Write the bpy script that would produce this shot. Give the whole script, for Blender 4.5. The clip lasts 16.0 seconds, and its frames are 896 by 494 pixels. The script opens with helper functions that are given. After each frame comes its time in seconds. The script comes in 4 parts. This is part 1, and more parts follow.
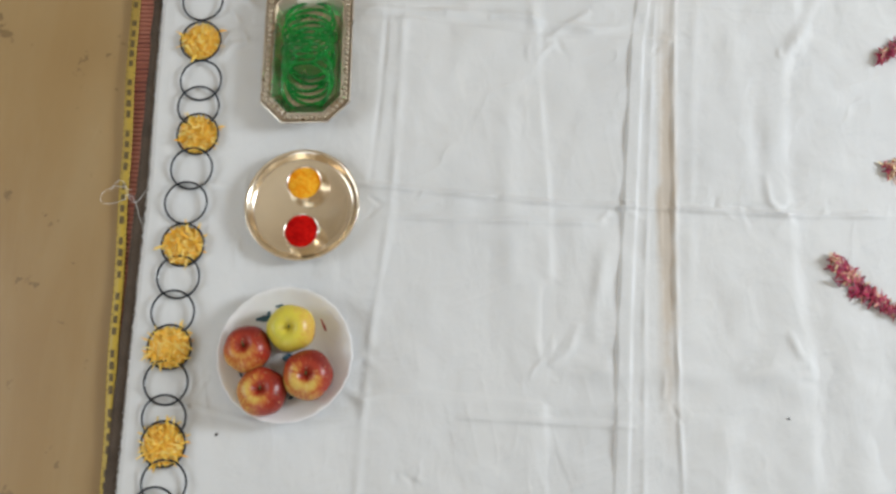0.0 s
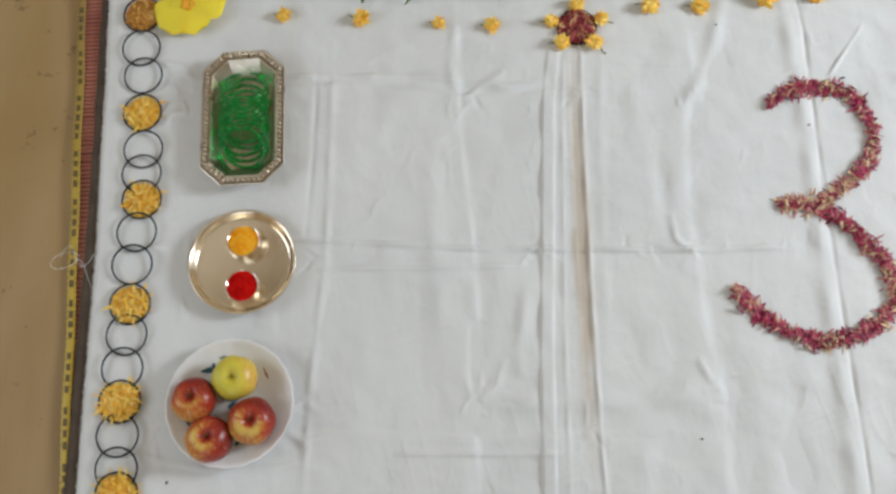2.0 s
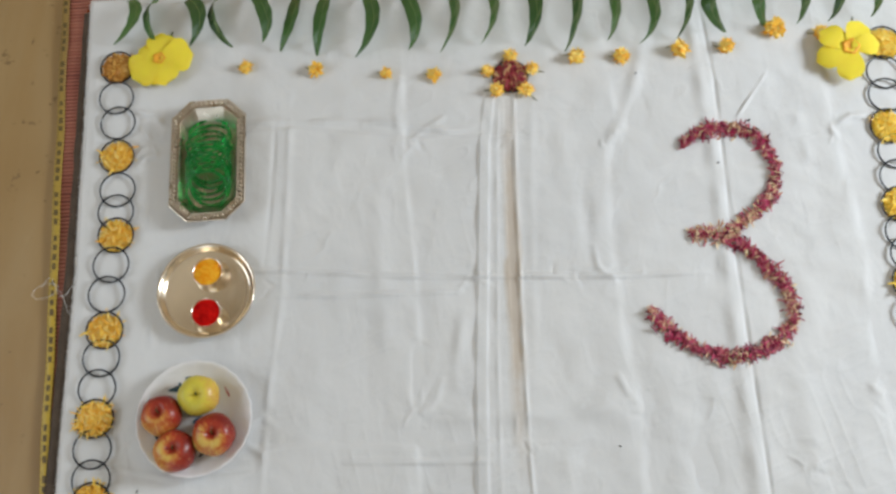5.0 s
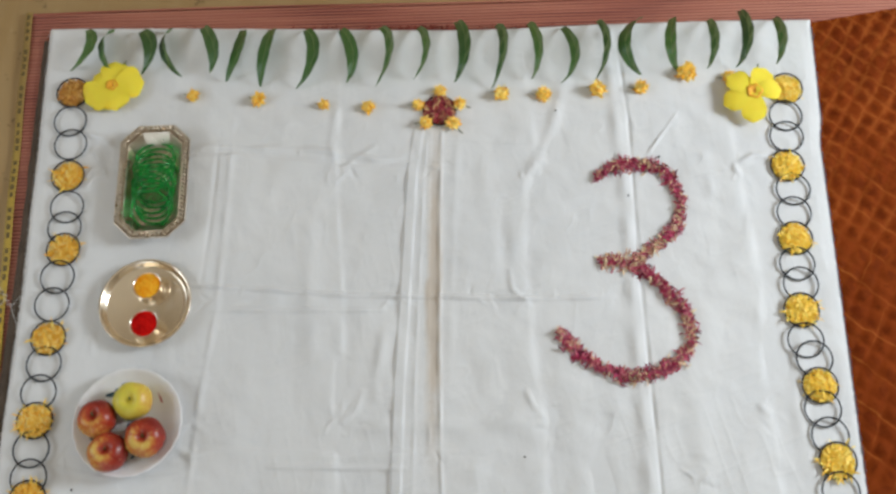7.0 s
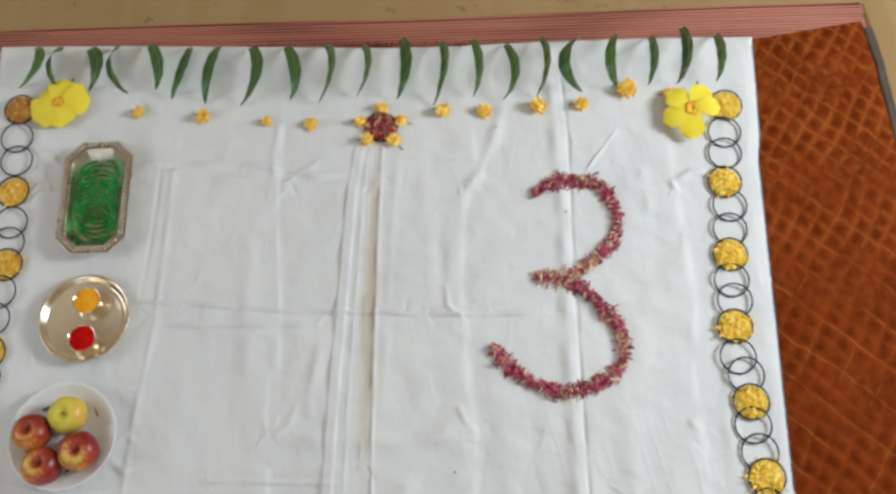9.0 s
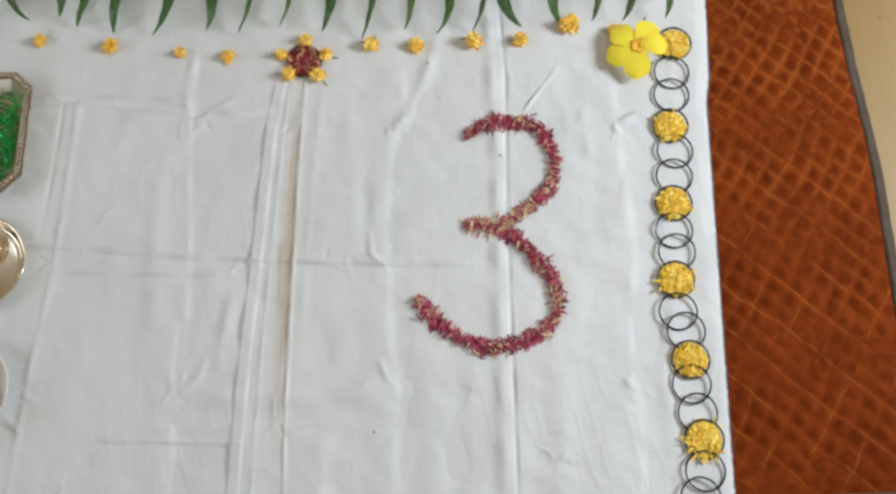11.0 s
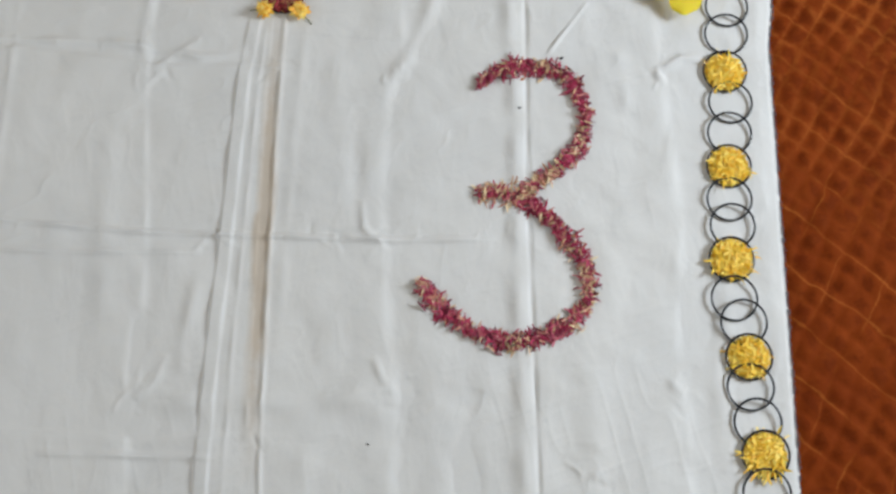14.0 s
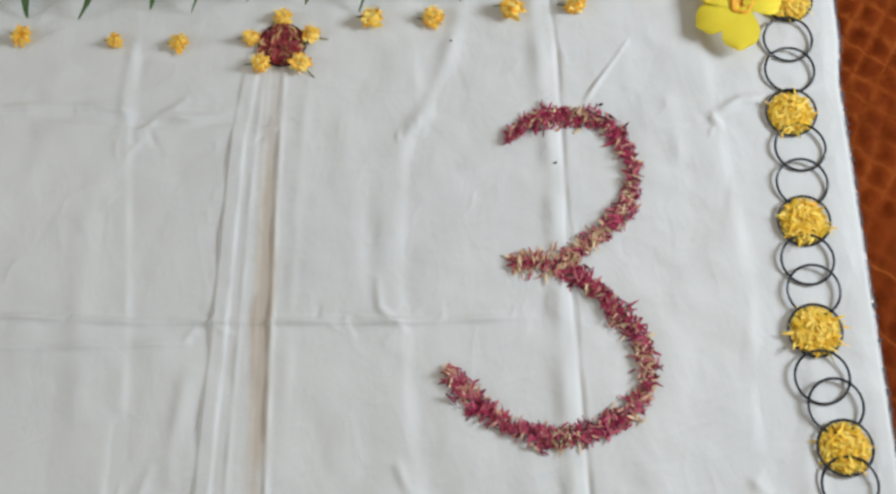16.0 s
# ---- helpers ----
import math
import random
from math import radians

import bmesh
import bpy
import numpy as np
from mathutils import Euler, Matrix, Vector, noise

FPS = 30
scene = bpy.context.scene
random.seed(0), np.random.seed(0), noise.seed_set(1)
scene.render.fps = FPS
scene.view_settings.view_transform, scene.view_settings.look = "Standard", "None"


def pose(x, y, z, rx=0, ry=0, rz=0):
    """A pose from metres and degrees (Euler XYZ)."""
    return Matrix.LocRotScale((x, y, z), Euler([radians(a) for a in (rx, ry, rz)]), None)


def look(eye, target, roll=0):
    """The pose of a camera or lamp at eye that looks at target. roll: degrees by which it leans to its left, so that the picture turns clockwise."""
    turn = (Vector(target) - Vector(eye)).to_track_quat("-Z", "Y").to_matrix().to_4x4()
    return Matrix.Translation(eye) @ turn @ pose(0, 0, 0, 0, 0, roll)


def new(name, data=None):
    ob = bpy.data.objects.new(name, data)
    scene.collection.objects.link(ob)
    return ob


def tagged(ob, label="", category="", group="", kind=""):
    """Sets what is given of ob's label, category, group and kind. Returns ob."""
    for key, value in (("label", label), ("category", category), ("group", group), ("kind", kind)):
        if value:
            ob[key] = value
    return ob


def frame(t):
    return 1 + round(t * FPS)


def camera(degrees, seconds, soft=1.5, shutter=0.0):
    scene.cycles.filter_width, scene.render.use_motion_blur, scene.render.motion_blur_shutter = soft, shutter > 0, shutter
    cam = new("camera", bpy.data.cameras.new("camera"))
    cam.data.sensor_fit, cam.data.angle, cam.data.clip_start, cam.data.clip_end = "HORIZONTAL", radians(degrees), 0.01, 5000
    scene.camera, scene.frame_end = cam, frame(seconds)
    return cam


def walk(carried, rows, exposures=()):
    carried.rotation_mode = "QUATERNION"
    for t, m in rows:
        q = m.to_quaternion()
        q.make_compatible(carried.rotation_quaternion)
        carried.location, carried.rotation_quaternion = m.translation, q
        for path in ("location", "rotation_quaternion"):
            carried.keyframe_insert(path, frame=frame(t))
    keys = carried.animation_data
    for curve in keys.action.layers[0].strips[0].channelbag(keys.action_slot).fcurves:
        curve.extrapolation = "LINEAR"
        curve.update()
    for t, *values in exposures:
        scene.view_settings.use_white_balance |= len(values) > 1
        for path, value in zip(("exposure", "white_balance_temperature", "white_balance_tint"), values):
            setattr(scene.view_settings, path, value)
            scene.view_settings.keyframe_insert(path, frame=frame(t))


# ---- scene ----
cam = camera(47.8, 16.0, soft=2.8)
PATH = [
    (0, (-0.165, -0.436, 1.285), (-0.318, 0.076, -0.642), -14.2),
    (0.5, (-0.148, -0.423, 1.32), (-0.283, 0.098, -0.606), -12.4),
    (1, (-0.146, -0.451, 1.336), (-0.244, 0.14, -0.572), -8.1),
    (1.5, (-0.13, -0.445, 1.355), (-0.224, 0.132, -0.558), -8.9),
    (2, (-0.109, -0.47, 1.37), (-0.196, 0.146, -0.53), -8.6),
    (2.5, (-0.097, -0.477, 1.392), (-0.148, 0.15, -0.507), -5.8),
    (3, (-0.082, -0.461, 1.424), (-0.141, 0.139, -0.483), -7.3),
    (3.5, (-0.062, -0.469, 1.444), (-0.138, 0.154, -0.455), -8.9),
    (4, (-0.047, -0.486, 1.461), (-0.137, 0.172, -0.425), -9.5),
    (6.5, (0.041, -0.571, 1.592), (0.006, 0.128, -0.282), -3.4),
    (7, (0.084, -0.576, 1.609), (0.035, 0.156, -0.251), -3.8),
    (7.5, (0.122, -0.568, 1.613), (0.08, 0.174, -0.244), -2.4),
    (8, (0.172, -0.566, 1.623), (0.097, 0.172, -0.235), -5.0),
    (8.5, (0.179, -0.571, 1.628), (0.129, 0.172, -0.229), -3.6),
    (9, (0.213, -0.573, 1.619), (0.14, 0.181, -0.233), -5.3),
    (11.5, (0.291, -0.531, 1.465), (0.288, 0.107, -0.431), 0.4),
    (12, (0.303, -0.526, 1.418), (0.298, 0.069, -0.491), 0.1),
    (12.5, (0.287, -0.477, 1.369), (0.289, 0.028, -0.566), 0.8),
    (13, (0.282, -0.471, 1.34), (0.258, 0.038, -0.594), -1.2),
    (13.5, (0.299, -0.448, 1.299), (0.219, 0.087, -0.626), -6.8),
    (14, (0.28, -0.408, 1.266), (0.25, 0.143, -0.657), -2.4),
    (14.5, (0.289, -0.428, 1.227), (0.26, 0.221, -0.665), -3.0),
    (15, (0.265, -0.374, 1.19), (0.252, 0.273, -0.703), -1.6),
    (15.5, (0.253, -0.384, 1.129), (0.23, 0.332, -0.738), -2.4),
    (16, (0.268, -0.343, 1.087), (0.197, 0.337, -0.792), -7.1),
]
walk(cam, [(t, look(eye, target, roll)) for t, eye, target, roll in PATH],
     exposures=[(0, 0.17), (0.5, 0.05), (1.0, 0.01), (2.5, -0.02), (8.0, -0.02), (11.5, -0.08), (14.0, -0.15), (16.0, -0.15)])

# ---- world and light ----
world = bpy.data.worlds.new("sky")
scene.world = world
world.use_nodes = True
wn = world.node_tree
sky = wn.nodes.new("ShaderNodeTexSky")
sky.sky_type, sky.sun_disc = "NISHITA", False
sky.sun_elevation, sky.sun_rotation = radians(42), radians(150)
wn.nodes["Background"].inputs["Strength"].default_value = 0.06
wn.links.new(sky.outputs[0], wn.nodes["Background"].inputs[0])


def window_light(name, eye, target, sx, sy, power, colour):
    data = bpy.data.lights.new(name, "AREA")
    data.shape, data.size, data.size_y = "RECTANGLE", sx, sy
    data.energy, data.color = power, colour
    ob = new(name, data)
    ob.matrix_world = look(eye, target)
    return ob


window_light("window_light_east", (2.15, 0.28, 1.30), (0.0, 0.18, 0.9), 0.6, 0.8, 58, (0.86, 0.94, 1.0))
window_light("window_light_west", (-2.15, -0.15, 1.25), (0.0, -0.15, 0.9), 1.0, 1.0, 15, (0.84, 0.93, 1.0))
window_light("door_light_south", (-1.0, -2.45, 1.1), (-0.6, 0.0, 1.0), 1.3, 1.8, 9, (0.92, 0.98, 1.0))


# ---- materials ----
def srgb(r, g, b):
    return tuple(((v / 255 + 0.055) / 1.055) ** 2.4 if v > 10 else v / 255 / 12.92 for v in (r, g, b)) + (1.0,)


class Nodes:
    """Short hand for one node material."""

    def __init__(self, name):
        self.m = bpy.data.materials.new(name)
        self.m.use_nodes = True
        self.t = self.m.node_tree
        self.b = self.t.nodes["Principled BSDF"]

    def add(self, kind, **values):
        n = self.t.nodes.new(kind)
        for k, v in values.items():
            n.inputs[k.replace("_", " ")].default_value = v
        return n

    def link(self, a, b):
        self.t.links.new(a, b)

    def noise(self, scale, detail=4.0, rough=0.55, vec=None, distortion=0.0):
        n = self.add("ShaderNodeTexNoise", Scale=scale, Detail=detail, Roughness=rough, Distortion=distortion)
        if vec is None:
            vec = self.coords()
        self.link(vec, n.inputs["Vector"])
        return n.outputs["Fac"]

    def coords(self, scale=None):
        c = self.t.nodes.new("ShaderNodeTexCoord").outputs["Object"]
        if scale is None:
            return c
        mp = self.t.nodes.new("ShaderNodeMapping")
        mp.inputs["Scale"].default_value = scale
        self.link(c, mp.inputs["Vector"])
        return mp.outputs[0]

    def ramp(self, fac, stops, mode="LINEAR"):
        r = self.t.nodes.new("ShaderNodeValToRGB")
        r.color_ramp.interpolation = mode
        e = r.color_ramp.elements
        while len(e) < len(stops):
            e.new(0.5)
        for k, (p, c) in enumerate(stops):
            e[k].position, e[k].color = p, c
        self.link(fac, r.inputs[0])
        return r.outputs[0]

    def mix(self, fac, a, b, mode="MIX"):
        n = self.t.nodes.new("ShaderNodeMix")
        n.data_type, n.blend_type = "RGBA", mode
        for sock, v in ((n.inputs[0], fac), (n.inputs[6], a), (n.inputs[7], b)):
            if isinstance(v, (int, float, tuple)):
                sock.default_value = v
            else:
                self.link(v, sock)
        return n.outputs[2]

    def math(self, op, a, b=0.0, c=0.0):
        n = self.t.nodes.new("ShaderNodeMath")
        n.operation = op
        for sock, v in zip(n.inputs, (a, b, c)):
            if isinstance(v, (int, float)):
                sock.default_value = v
            else:
                self.link(v, sock)
        return n.outputs[0]

    def island(self):
        return self.t.nodes.new("ShaderNodeNewGeometry").outputs["Random Per Island"]

    def random(self):
        return self.t.nodes.new("ShaderNodeObjectInfo").outputs["Random"]

    def bump(self, height, strength=0.3, distance=0.001):
        n = self.add("ShaderNodeBump", Strength=strength, Distance=distance)
        self.link(height, n.inputs["Height"])
        self.link(n.outputs[0], self.b.inputs["Normal"])

    def done(self, colour=None, rough=0.6, metal=0.0, **more):
        if colour is not None:
            if isinstance(colour, tuple):
                self.b.inputs["Base Color"].default_value = colour
            else:
                self.link(colour, self.b.inputs["Base Color"])
        if isinstance(rough, (int, float)):
            self.b.inputs["Roughness"].default_value = rough
        else:
            self.link(rough, self.b.inputs["Roughness"])
        self.b.inputs["Metallic"].default_value = metal
        for k, v in more.items():
            self.b.inputs[k.replace("_", " ")].default_value = v
        return self.m


def make_floor():
    n = Nodes("polished_cement")
    big = n.noise(1.7, 5, 0.6)
    fine = n.noise(60, 6, 0.65)
    grit = n.noise(30, 3, 0.55)
    streak = n.noise(3.0, 5, 0.6, n.coords((4.0, 0.7, 1.0)), 0.6)
    col = n.ramp(big, [(0.3, (0.295, 0.182, 0.074, 1)), (0.7, (0.375, 0.246, 0.106, 1))])
    col = n.mix(n.ramp(streak, [(0.42, (0, 0, 0, 1)), (0.72, (0.45, 0.45, 0.45, 1))]), col, (0.40, 0.29, 0.155, 1))
    scuff = n.ramp(n.noise(26, 5, 0.7, n.coords((2.2, 0.7, 1.0)), 0.8), [(0.60, (0, 0, 0, 1)), (0.74, (0.4, 0.4, 0.4, 1))])
    col = n.mix(n.math("MULTIPLY", scuff, n.ramp(n.noise(3.4, 3), [(0.48, (0, 0, 0, 1)), (0.6, (1, 1, 1, 1))])), col, (0.48, 0.37, 0.21, 1))
    spots = n.ramp(grit, [(0.29, (0.65, 0.65, 0.65, 1)), (0.345, (0, 0, 0, 1))])
    col = n.mix(spots, col, (0.14, 0.085, 0.035, 1))
    n.bump(fine, 0.12, 0.001)
    return n.done(col, n.ramp(big, [(0.3, (0.32, 0.32, 0.32, 1)), (0.7, (0.5, 0.5, 0.5, 1))]))


def make_plaster(name, a, b):
    n = Nodes(name)
    col = n.ramp(n.noise(2.5, 5), [(0.3, a), (0.7, b)])
    n.bump(n.noise(80, 4), 0.15, 0.002)
    return n.done(col, 0.85)


def make_cloth():
    n = Nodes("white_cotton")
    big = n.noise(3.2, 4, 0.6)
    mid = n.noise(16, 5, 0.6)
    col = n.ramp(big, [(0.3, (0.670, 0.680, 0.695, 1)), (0.7, (0.715, 0.720, 0.725, 1))])
    col = n.mix(n.ramp(mid, [(0.5, (0, 0, 0, 1)), (0.8, (0.3, 0.3, 0.3, 1))]), col, (0.65, 0.64, 0.625, 1))
    # brown stain on the middle fold, with the fold's tan shade painted along it
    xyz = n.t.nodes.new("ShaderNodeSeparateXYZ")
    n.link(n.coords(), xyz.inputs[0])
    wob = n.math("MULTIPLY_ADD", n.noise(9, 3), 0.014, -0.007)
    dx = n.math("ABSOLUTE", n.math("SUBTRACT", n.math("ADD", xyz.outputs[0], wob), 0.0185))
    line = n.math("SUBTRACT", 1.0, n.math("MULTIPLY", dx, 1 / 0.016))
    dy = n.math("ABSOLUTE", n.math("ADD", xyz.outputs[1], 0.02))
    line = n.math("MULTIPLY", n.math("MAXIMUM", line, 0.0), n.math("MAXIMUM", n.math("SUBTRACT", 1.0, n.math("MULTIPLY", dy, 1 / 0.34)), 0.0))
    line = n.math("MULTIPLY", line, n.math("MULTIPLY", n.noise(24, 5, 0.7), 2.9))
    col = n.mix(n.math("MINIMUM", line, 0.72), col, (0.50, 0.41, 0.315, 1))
    pucker = n.math("ADD", n.math("MULTIPLY", n.noise(15, 3, 0.5, n.coords((1.5, 0.9, 1)), 0.4), 6.5), n.math("MULTIPLY", n.noise(420, 2), 0.5))
    n.bump(pucker, 0.32, 0.0014)
    return n.done(col, 0.85, 0.0, Sheen_Weight=0.15, Specular_IOR_Level=0.15)


def make_velvet():
    n = Nodes("rust_velvet")
    a = n.noise(7, 4, 0.6)
    b = n.noise(70, 5, 0.7)
    xyz = n.t.nodes.new("ShaderNodeSeparateXYZ")
    n.link(n.coords(), xyz.inputs[0])
    x, y = xyz.outputs[0], xyz.outputs[1]
    ax = n.math("ADD", x, n.math("MULTIPLY_ADD", n.noise(9, 3, 0.55), 0.030, -0.015))
    ay = n.math("ADD", y, n.math("MULTIPLY_ADD", n.noise(12, 3, 0.55, None, 0.7), 0.026, -0.013))
    p = n.math("MULTIPLY", n.math("ADD", n.math("MULTIPLY", ax, 0.643), n.math("MULTIPLY", ay, 0.766)), math.pi / 0.0290)
    q = n.math("MULTIPLY", n.math("SUBTRACT", n.math("MULTIPLY", ax, 0.866), n.math("MULTIPLY", ay, 0.50)), math.pi / 0.0290)
    sp, sq = n.math("ABSOLUTE", n.math("SINE", p)), n.math("ABSOLUTE", n.math("SINE", q))
    # a dark oval in each diamond: flattened pile plus painted shade, of uneven size
    oval = n.math("MULTIPLY", sp, sq)
    uneven = n.math("MULTIPLY_ADD", n.noise(30, 4, 0.65, None, 0.6), 4.2, -2.15)
    hollow = n.ramp(n.math("ADD", oval, uneven), [(0.42, (0, 0, 0, 1)), (1.0, (0.45, 0.45, 0.45, 1))])
    # every second seam is stitched; its velvet sheen is painted as a lighter line
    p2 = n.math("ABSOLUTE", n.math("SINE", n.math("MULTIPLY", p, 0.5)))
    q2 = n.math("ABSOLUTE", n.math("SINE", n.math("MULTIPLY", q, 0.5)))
    # noise masks that break up the painted seam lines
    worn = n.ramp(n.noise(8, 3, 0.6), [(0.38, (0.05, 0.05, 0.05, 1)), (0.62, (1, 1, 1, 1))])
    gaps_q = n.ramp(n.noise(11, 3, 0.6, None, 0.3), [(0.44, (0, 0, 0, 1)), (0.66, (0.9, 0.9, 0.9, 1))])
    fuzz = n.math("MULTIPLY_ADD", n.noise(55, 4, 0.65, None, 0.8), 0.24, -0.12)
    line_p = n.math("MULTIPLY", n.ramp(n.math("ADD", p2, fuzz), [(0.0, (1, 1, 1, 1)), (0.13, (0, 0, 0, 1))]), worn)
    line_q = n.math("MULTIPLY", n.ramp(n.math("ADD", q2, fuzz), [(0.0, (1, 1, 1, 1)), (0.11, (0, 0, 0, 1))]), gaps_q)
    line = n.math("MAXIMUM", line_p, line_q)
    # velvet's view-dependent sheen painted in: the whole lattice gets lighter towards the head end
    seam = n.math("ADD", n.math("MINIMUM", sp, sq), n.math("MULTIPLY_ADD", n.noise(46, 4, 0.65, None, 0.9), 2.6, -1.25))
    sheen_to_head = n.ramp(n.math("ADD", n.math("MULTIPLY", y, 1.0), n.noise(6, 3, 0.6)), [(0.40, (0, 0, 0, 1)), (0.85, (0.55, 0.55, 0.55, 1))])
    lattice = n.math("MULTIPLY", n.ramp(seam, [(0.0, (1, 1, 1, 1)), (0.62, (0, 0, 0, 1))]), sheen_to_head)
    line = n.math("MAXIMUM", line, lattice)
    col = n.ramp(a, [(0.3, (0.135, 0.021, 0.0027, 1)), (0.7, (0.205, 0.037, 0.0050, 1))])
    col = n.mix(hollow, col, (0.075, 0.0095, 0.0012, 1))
    col = n.mix(n.ramp(b, [(0.50, (0, 0, 0, 1)), (0.75, (0.35, 0.35, 0.35, 1))]), col, (0.24, 0.052, 0.008, 1))
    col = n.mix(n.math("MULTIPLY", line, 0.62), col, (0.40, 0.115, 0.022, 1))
    n.bump(n.math("ADD", n.math("MULTIPLY", b, 0.6), n.noise(260, 3)), 0.45, 0.0012)
    return n.done(col, 0.8, 0.0, Specular_IOR_Level=0.05, Sheen_Weight=0.42, Sheen_Roughness=0.30, Sheen_Tint=(0.95, 0.34, 0.10, 1))


def make_weave(name, dark, light, pitch, rough=0.8, bump=0.4, sx=1.0, sy=1.0):
    n = Nodes(name)
    wx = n.add("ShaderNodeTexWave", Scale=pitch, Distortion=3.0, Detail=3.0)
    n.link(n.coords((sx, sy, 1)), wx.inputs["Vector"])
    f = n.math("MULTIPLY_ADD", wx.outputs["Fac"], 0.35, n.math("MULTIPLY", n.noise(26, 5, 0.65), 0.65))
    n.bump(f, bump, 0.001)
    return n.done(n.ramp(f, [(0.25, dark), (0.7, light)]), rough, 0.0, Specular_IOR_Level=0.2)


def make_mat():
    n = Nodes("pink_woven_reed")
    xyz = n.t.nodes.new("ShaderNodeSeparateXYZ")
    n.link(n.coords(), xyz.inputs[0])
    yy = n.math("SUBTRACT", xyz.outputs[1], n.math("MULTIPLY", xyz.outputs[0], 0.026))
    rib = n.math("SINE", n.math("MULTIPLY", yy, 2 * math.pi / 0.0068))
    rib = n.math("ADD", rib, n.math("MULTIPLY_ADD", n.noise(1.0, 3, 0.6, n.coords((2.5, 150, 1))), 2.4, -1.2))
    warp = n.noise(150, 3, 0.6, n.coords((1, 3, 1)))
    col = n.ramp(n.math("MULTIPLY_ADD", rib, 0.25, 0.5), [(0.22, (0.13, 0.027, 0.021, 1)), (0.42, (0.33, 0.096, 0.060, 1)), (0.8, (0.46, 0.185, 0.120, 1))])
    col = n.mix(n.ramp(warp, [(0.5, (0, 0, 0, 1)), (0.8, (0.4, 0.4, 0.4, 1))]), col, (0.23, 0.07, 0.055, 1))
    n.bump(warp, 0.3, 0.001)
    return n.done(col, 0.65)


def make_petal(name, stops, noise_scale=25, mixin=0.5, rough=0.6):
    n = Nodes(name)
    f = n.math("ADD", n.math("MULTIPLY", n.island(), 1 - mixin), n.math("MULTIPLY", n.noise(noise_scale, 3), mixin))
    col = n.ramp(f, stops)
    return n.done(col, rough, 0.0, Subsurface_Weight=0.12, Subsurface_Radius=(0.006, 0.004, 0.002), Subsurface_Scale=0.6)


def make_leaf():
    n = Nodes("mango_leaf_green")
    f = n.math("ADD", n.math("MULTIPLY", n.random(), 0.55), n.math("MULTIPLY", n.noise(35, 4), 0.45))
    col = n.ramp(f, [(0.2, (0.034, 0.085, 0.026, 1)), (0.5, (0.060, 0.155, 0.042, 1)), (0.8, (0.105, 0.24, 0.060, 1))])
    n.bump(n.noise(90, 3, 0.5, n.coords((1, 3, 1))), 0.25, 0.0008)
    return n.done(col, 0.36)


def make_apple(name, stops, bias):
    n = Nodes(name)
    xyz = n.t.nodes.new("ShaderNodeSeparateXYZ")
    n.link(n.coords(), xyz.inputs[0])
    ang = n.math("ARCTAN2", xyz.outputs[1], xyz.outputs[0])
    comb = n.t.nodes.new("ShaderNodeCombineXYZ")
    n.link(n.math("MULTIPLY", ang, 1.0), comb.inputs[0])
    n.link(n.math("MULTIPLY", xyz.outputs[2], 14.0), comb.inputs[1])
    streak = n.noise(9, 5, 0.7, comb.outputs[0])
    patch = n.noise(26, 3, 0.5)
    f = n.math("ADD", n.math("MULTIPLY", streak, 0.55), n.math("MULTIPLY", patch, 0.55))
    side = n.math("MULTIPLY_ADD", xyz.outputs[0], bias, f)
    top = n.math("MULTIPLY", n.math("MAXIMUM", n.math("SUBTRACT", n.math("DIVIDE", xyz.outputs[2], 0.056), 0.82), 0.0), 1.8)
    f2 = n.math("SUBTRACT", side, top)
    dots = n.noise(330, 1, 0.4)
    col = n.ramp(f2, stops)
    col = n.mix(n.ramp(dots, [(0.68, (0, 0, 0, 1)), (0.74, (0.5, 0.5, 0.5, 1))]), col, (0.75, 0.55, 0.28, 1))
    return n.done(col, 0.33, 0.0, Specular_IOR_Level=0.4)


def make_metal(name, colour, rough):
    n = Nodes(name)
    r = n.ramp(n.noise(40, 4), [(0.3, (rough * 0.7,) * 3 + (1,)), (0.7, (rough * 1.4,) * 3 + (1,))])
    n.bump(n.noise(220, 3), 0.04, 0.0005)
    return n.done(n.mix(n.noise(18, 4), colour, tuple(v * 0.86 for v in colour[:3]) + (1,)), r, 1.0)


def make_powder(name, a, b):
    n = Nodes(name)
    f = n.noise(260, 4, 0.7)
    n.bump(n.math("ADD", n.noise(90, 4), f), 0.9, 0.002)
    return n.done(n.ramp(n.math("ADD", n.math("MULTIPLY", f, 0.4), n.math("MULTIPLY", n.noise(60, 3), 0.6)), [(0.35, a), (0.65, b)]), 0.95, 0.0, Specular_IOR_Level=0.08)


def make_plain(name, colour, rough=0.5, vary=0.12, scale=30, **more):
    n = Nodes(name)
    col = n.mix(n.noise(scale, 4), tuple(v * (1 - vary) for v in colour[:3]) + (1,), tuple(min(1, v * (1 + vary)) for v in colour[:3]) + (1,))
    return n.done(col, rough, 0.0, **more)


def make_tape():
    """Yellow tape, duller and browner towards its far end."""
    n = Nodes("yellow_tape")
    xyz = n.t.nodes.new("ShaderNodeSeparateXYZ")
    n.link(n.coords(), xyz.inputs[0])
    far = n.math("MULTIPLY_ADD", xyz.outputs[1], 1.7, n.math("MULTIPLY_ADD", n.noise(18, 4, 0.6), 0.8, -0.25))
    fade = n.ramp(far, [(0.0, (0.05, 0.05, 0.05, 1)), (0.8, (0.85, 0.85, 0.85, 1))])
    return n.done(n.mix(fade, (0.50, 0.345, 0.035, 1), (0.26, 0.165, 0.06, 1)), 0.45, 0.0)


